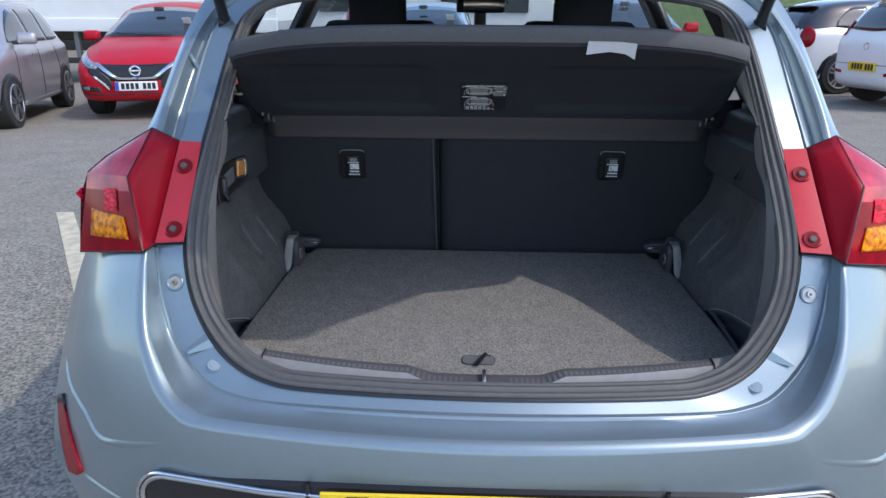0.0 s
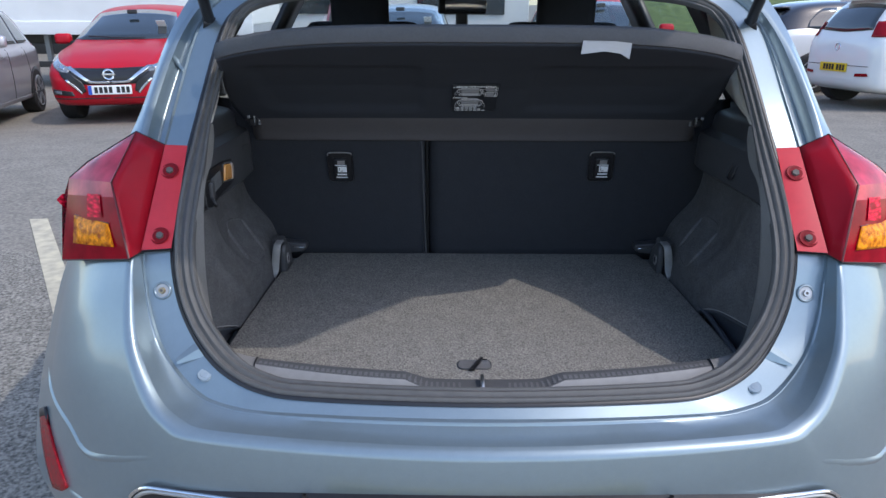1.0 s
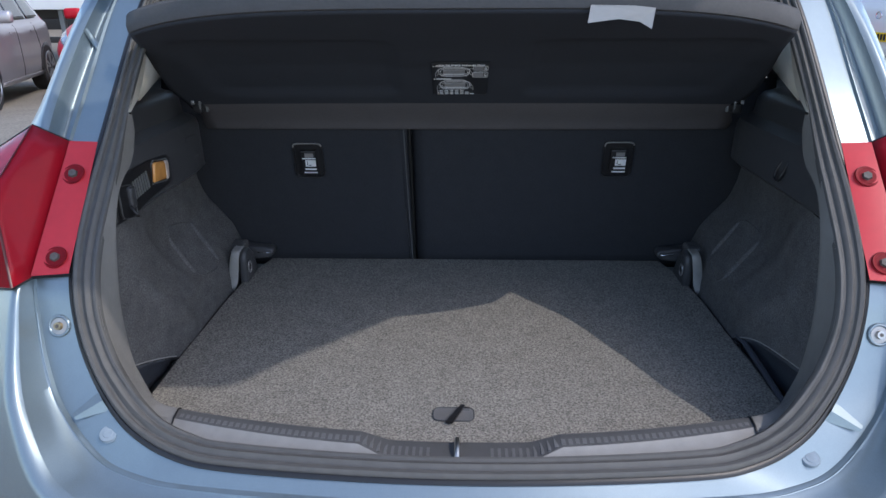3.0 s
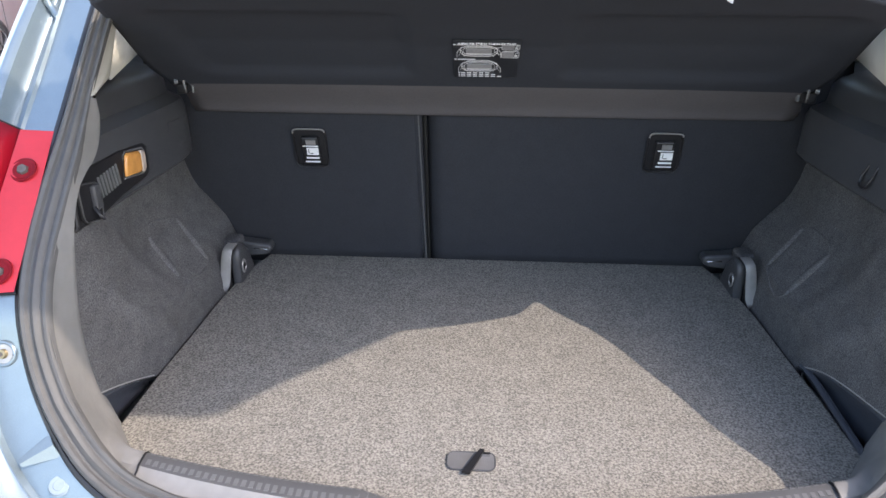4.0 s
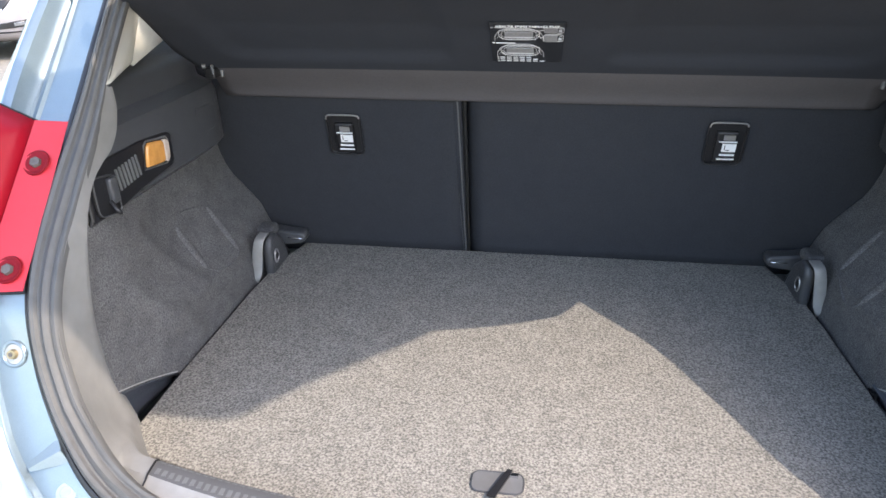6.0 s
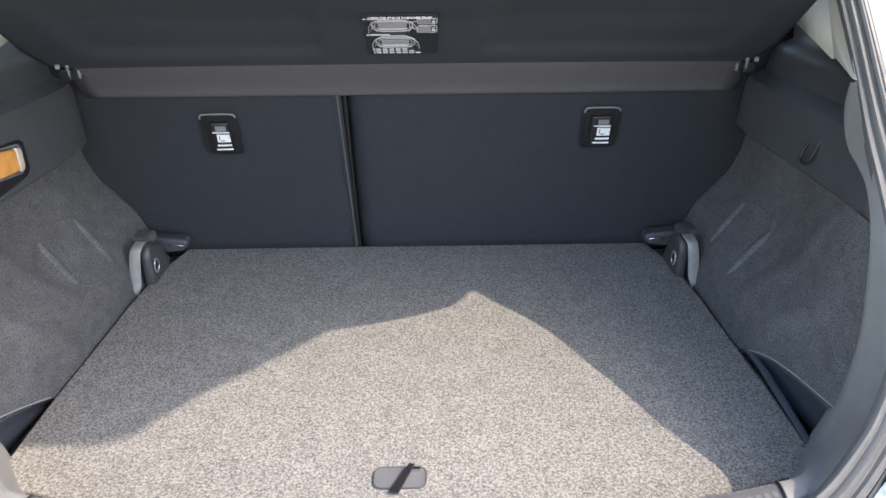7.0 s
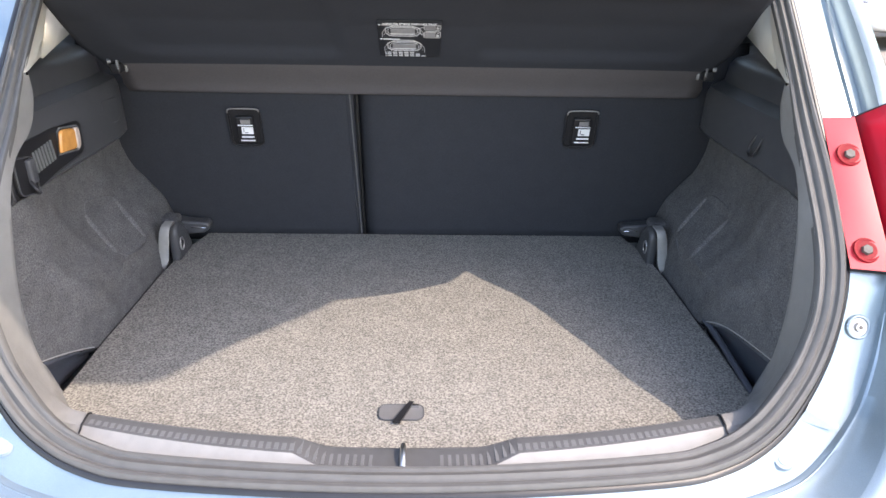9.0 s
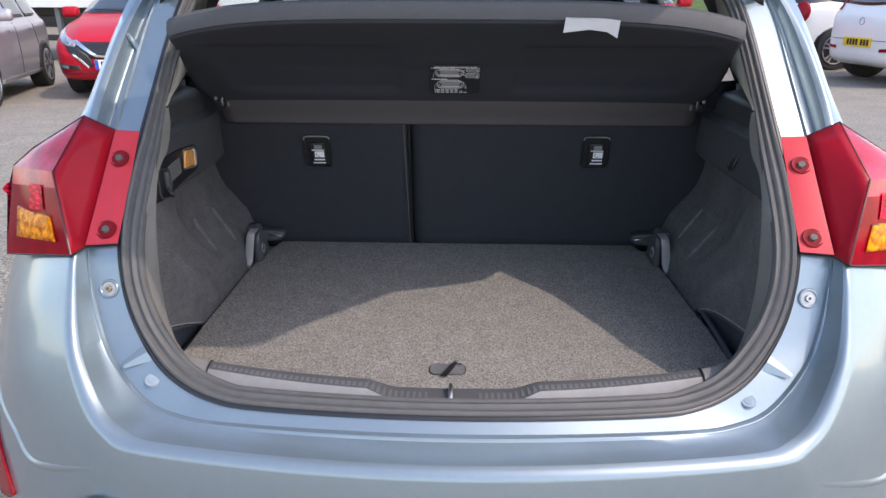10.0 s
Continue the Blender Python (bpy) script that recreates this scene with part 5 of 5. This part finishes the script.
        # tail
        if tail == "oval":
            part("tail_lamp", oval((s * W * .915, .125 * f, .88), (s * .8, -.6, .12), .115, .16), RED_REFLECTOR, ob, "oval red tail lamp", bevel=.015)
        else:
            lay("tail_lamp", ([(s * .66 * W, .93), (s * .86 * W, .93)], [(s * .62 * W, 1.12), (s * .74 * W, 1.12)]), "y", -1, RED_REFLECTOR, label="red tail lamp", lift=.012)
        lay("rear_reflector", ([(s * .52 * W, .435), (s * .76 * W, .445)], [(s * .53 * W, .475), (s * .75 * W, .485)]), "y", -1, RED_REFLECTOR, lift=.008)
    lay("rear_window", ([(-.62 * W, 1.02), (0, .99), (.62 * W, 1.02)], [(-.54 * W, H - .18), (0, H - .15), (.54 * W, H - .18)]), "y", -1, DARK_GLASS, label="dark rear window")
    part("rear_wiper", tube([(.02, .12 * f, 1.0), (.28 * W, .14 * f, 1.06), (.5 * W, .17 * f, 1.09)], .008, 6), BLACK_PLASTIC, body)
    lay("tailgate_seam", ([(-.74 * W, .565), (.74 * W, .565)], [(-.74 * W, .572), (.74 * W, .572)]), "y", -1, BLACK_PLASTIC, lift=.001)
    part("spoiler", box(0, .40 * f, H - .10, 1.10 * W, .16, .03, bev=.012), roof or paint, body)
    for y, z, mt, nm in ((4.47, .445, PLATE_WHITE, "front_plate"), (-.005, .72 if tail == "oval" else .54, PLATE_YELLOW, "rear_plate")):
        sgn = 1 if y > 1 else -1
        pl = part(nm, box(0, y * f + sgn * .012, z, .52, .022, .112, bev=.004), mt, ob)
        for k in range(7):
            x = .165 - .058 * k - (.035 if k > 3 else 0)
            part("plate_bar", box(x if sgn > 0 else -x, y * f + sgn * .0245, z, .040, .004, .075), PRINT_BLACK, pl)
        if sgn > 0:
            part("plate_band", box(.236, y * f + .0245, z, .042, .004, .108), PLATE_BLUE, pl)
    part("rear_badge", tube([(.045 * math.cos(a), .012 * f, .80 + .045 * math.sin(a)) for a in (math.tau * k / 20 for k in range(20))], .008, 6, True), CHROME, body)
    part("front_badge", tube([(.062 * math.cos(a), 4.456 * f, .632 + .058 * math.sin(a)) for a in (math.tau * k / 24 for k in range(24))], .012, 6, True), CHROME, body)
    part("badge_bar", box(0, 4.458 * f, .632, .155, .012, .022, bev=.004), CHROME, body)
    return ob


parked_car("bright red hatchback parked nose out with a chrome-edged grille", (-4.99, 12.37), 189, RED_PAINT, 4.40, 1.74, 1.52)
parked_car("silver-grey hatchback parked nose out", (-7.22, 10.15), 196, GREY_PAINT, 4.0, 1.76, 1.53)
parked_car("white hatchback parked tail out", (5.27, 8.87), -82, WHITE_PAINT, 3.8, 1.62, 1.50)
parked_car("white hatchback with a black roof and oval red tail lamps", (5.03, 11.25), -82, WHITE_PAINT, 3.8, 1.66, 1.44, tail="oval", roof=BLACK_PAINT)
parked_car("pale blue-silver car parked in front", (-.75, 13.6), 180, SILVER_PAINT, 4.2, 1.76, 1.50)
parked_car("red car parked in front", (2.2, 13.0), 184, RED_PAINT, 4.2, 1.76, 1.55)
parked_car("black hatchback parked beyond", (9.9, 14.4), -75, BLACK_PAINT, 4.4, 1.8, 1.5)

trailer = thing("lorry_trailer", "long white box trailer with a dark underside", "trailer", at=(-11, 15.2, ground_z(-11, 15.2)))
part("box_body", box(0, 0, 2.70, 14, 2.5, 2.7, bev=.03), TRAILER_WHITE, trailer)
part("side_rail", box(0, -1.27, 1.28, 14, .06, .26, bev=.01), TRAILER_WHITE, trailer, "white side rail")
part("chassis", box(0, .3, 1.02, 12, 1.0, .22, bev=.02), BLACK_PLASTIC, trailer)
for x in (-4.6, -3.3, -2.0):
    part("wheel", disc((x, -.95, .5), (0, 1, 0), .5, .35, 28), TYRE, trailer)
    part("wheel", disc((x, .95, .5), (0, 1, 0), .5, .35, 28), TYRE, trailer)
for x in (2.6, 4.1, 5.6):
    part("support_leg", box(x, -1.0, .58, .10, .10, 1.16, bev=.01), SILVER_PLASTIC, trailer)
part("side_guard", box(1.5, -1.15, .55, 6, .04, .12, bev=.01), BLACK_PLASTIC, trailer)
building = thing("showroom_building", "long pale clad building behind the parked cars", "building", at=(-13, 26, ground_z(-13, 26)))
part("wall", box(0, 3, 3.2, 32, 6, 6.4, bev=.05), CLADDING, building)
part("plinth", box(0, -.05, .4, 32, .12, .8, bev=.02), BLACK_PLASTIC, building)
for k in range(7):
    part("window", box(-13.5 + 4.5 * k, -.04, 2.2, 3.2, .10, 1.5, bev=.02), DARK_GLASS, building)
part("roof_edge", box(0, 2.9, 6.45, 32.4, 6.4, .16, bev=.03), TRAILER_WHITE, building)
rows = []
for j in range(13):
    rows.append([(4 + 5 * i, 19.5 + 1.6 * j + .5 * math.sin(i * .9), ground_z(8, 20) - .05 + 3.6 * (j / 12) ** .8 + .10 * math.sin(i * 1.7 + j)) for i in range(17)])
tagged(part("grass_bank", loft(rows), GRASS), "grassy bank at the edge of the car park", "grass", kind="stuff")
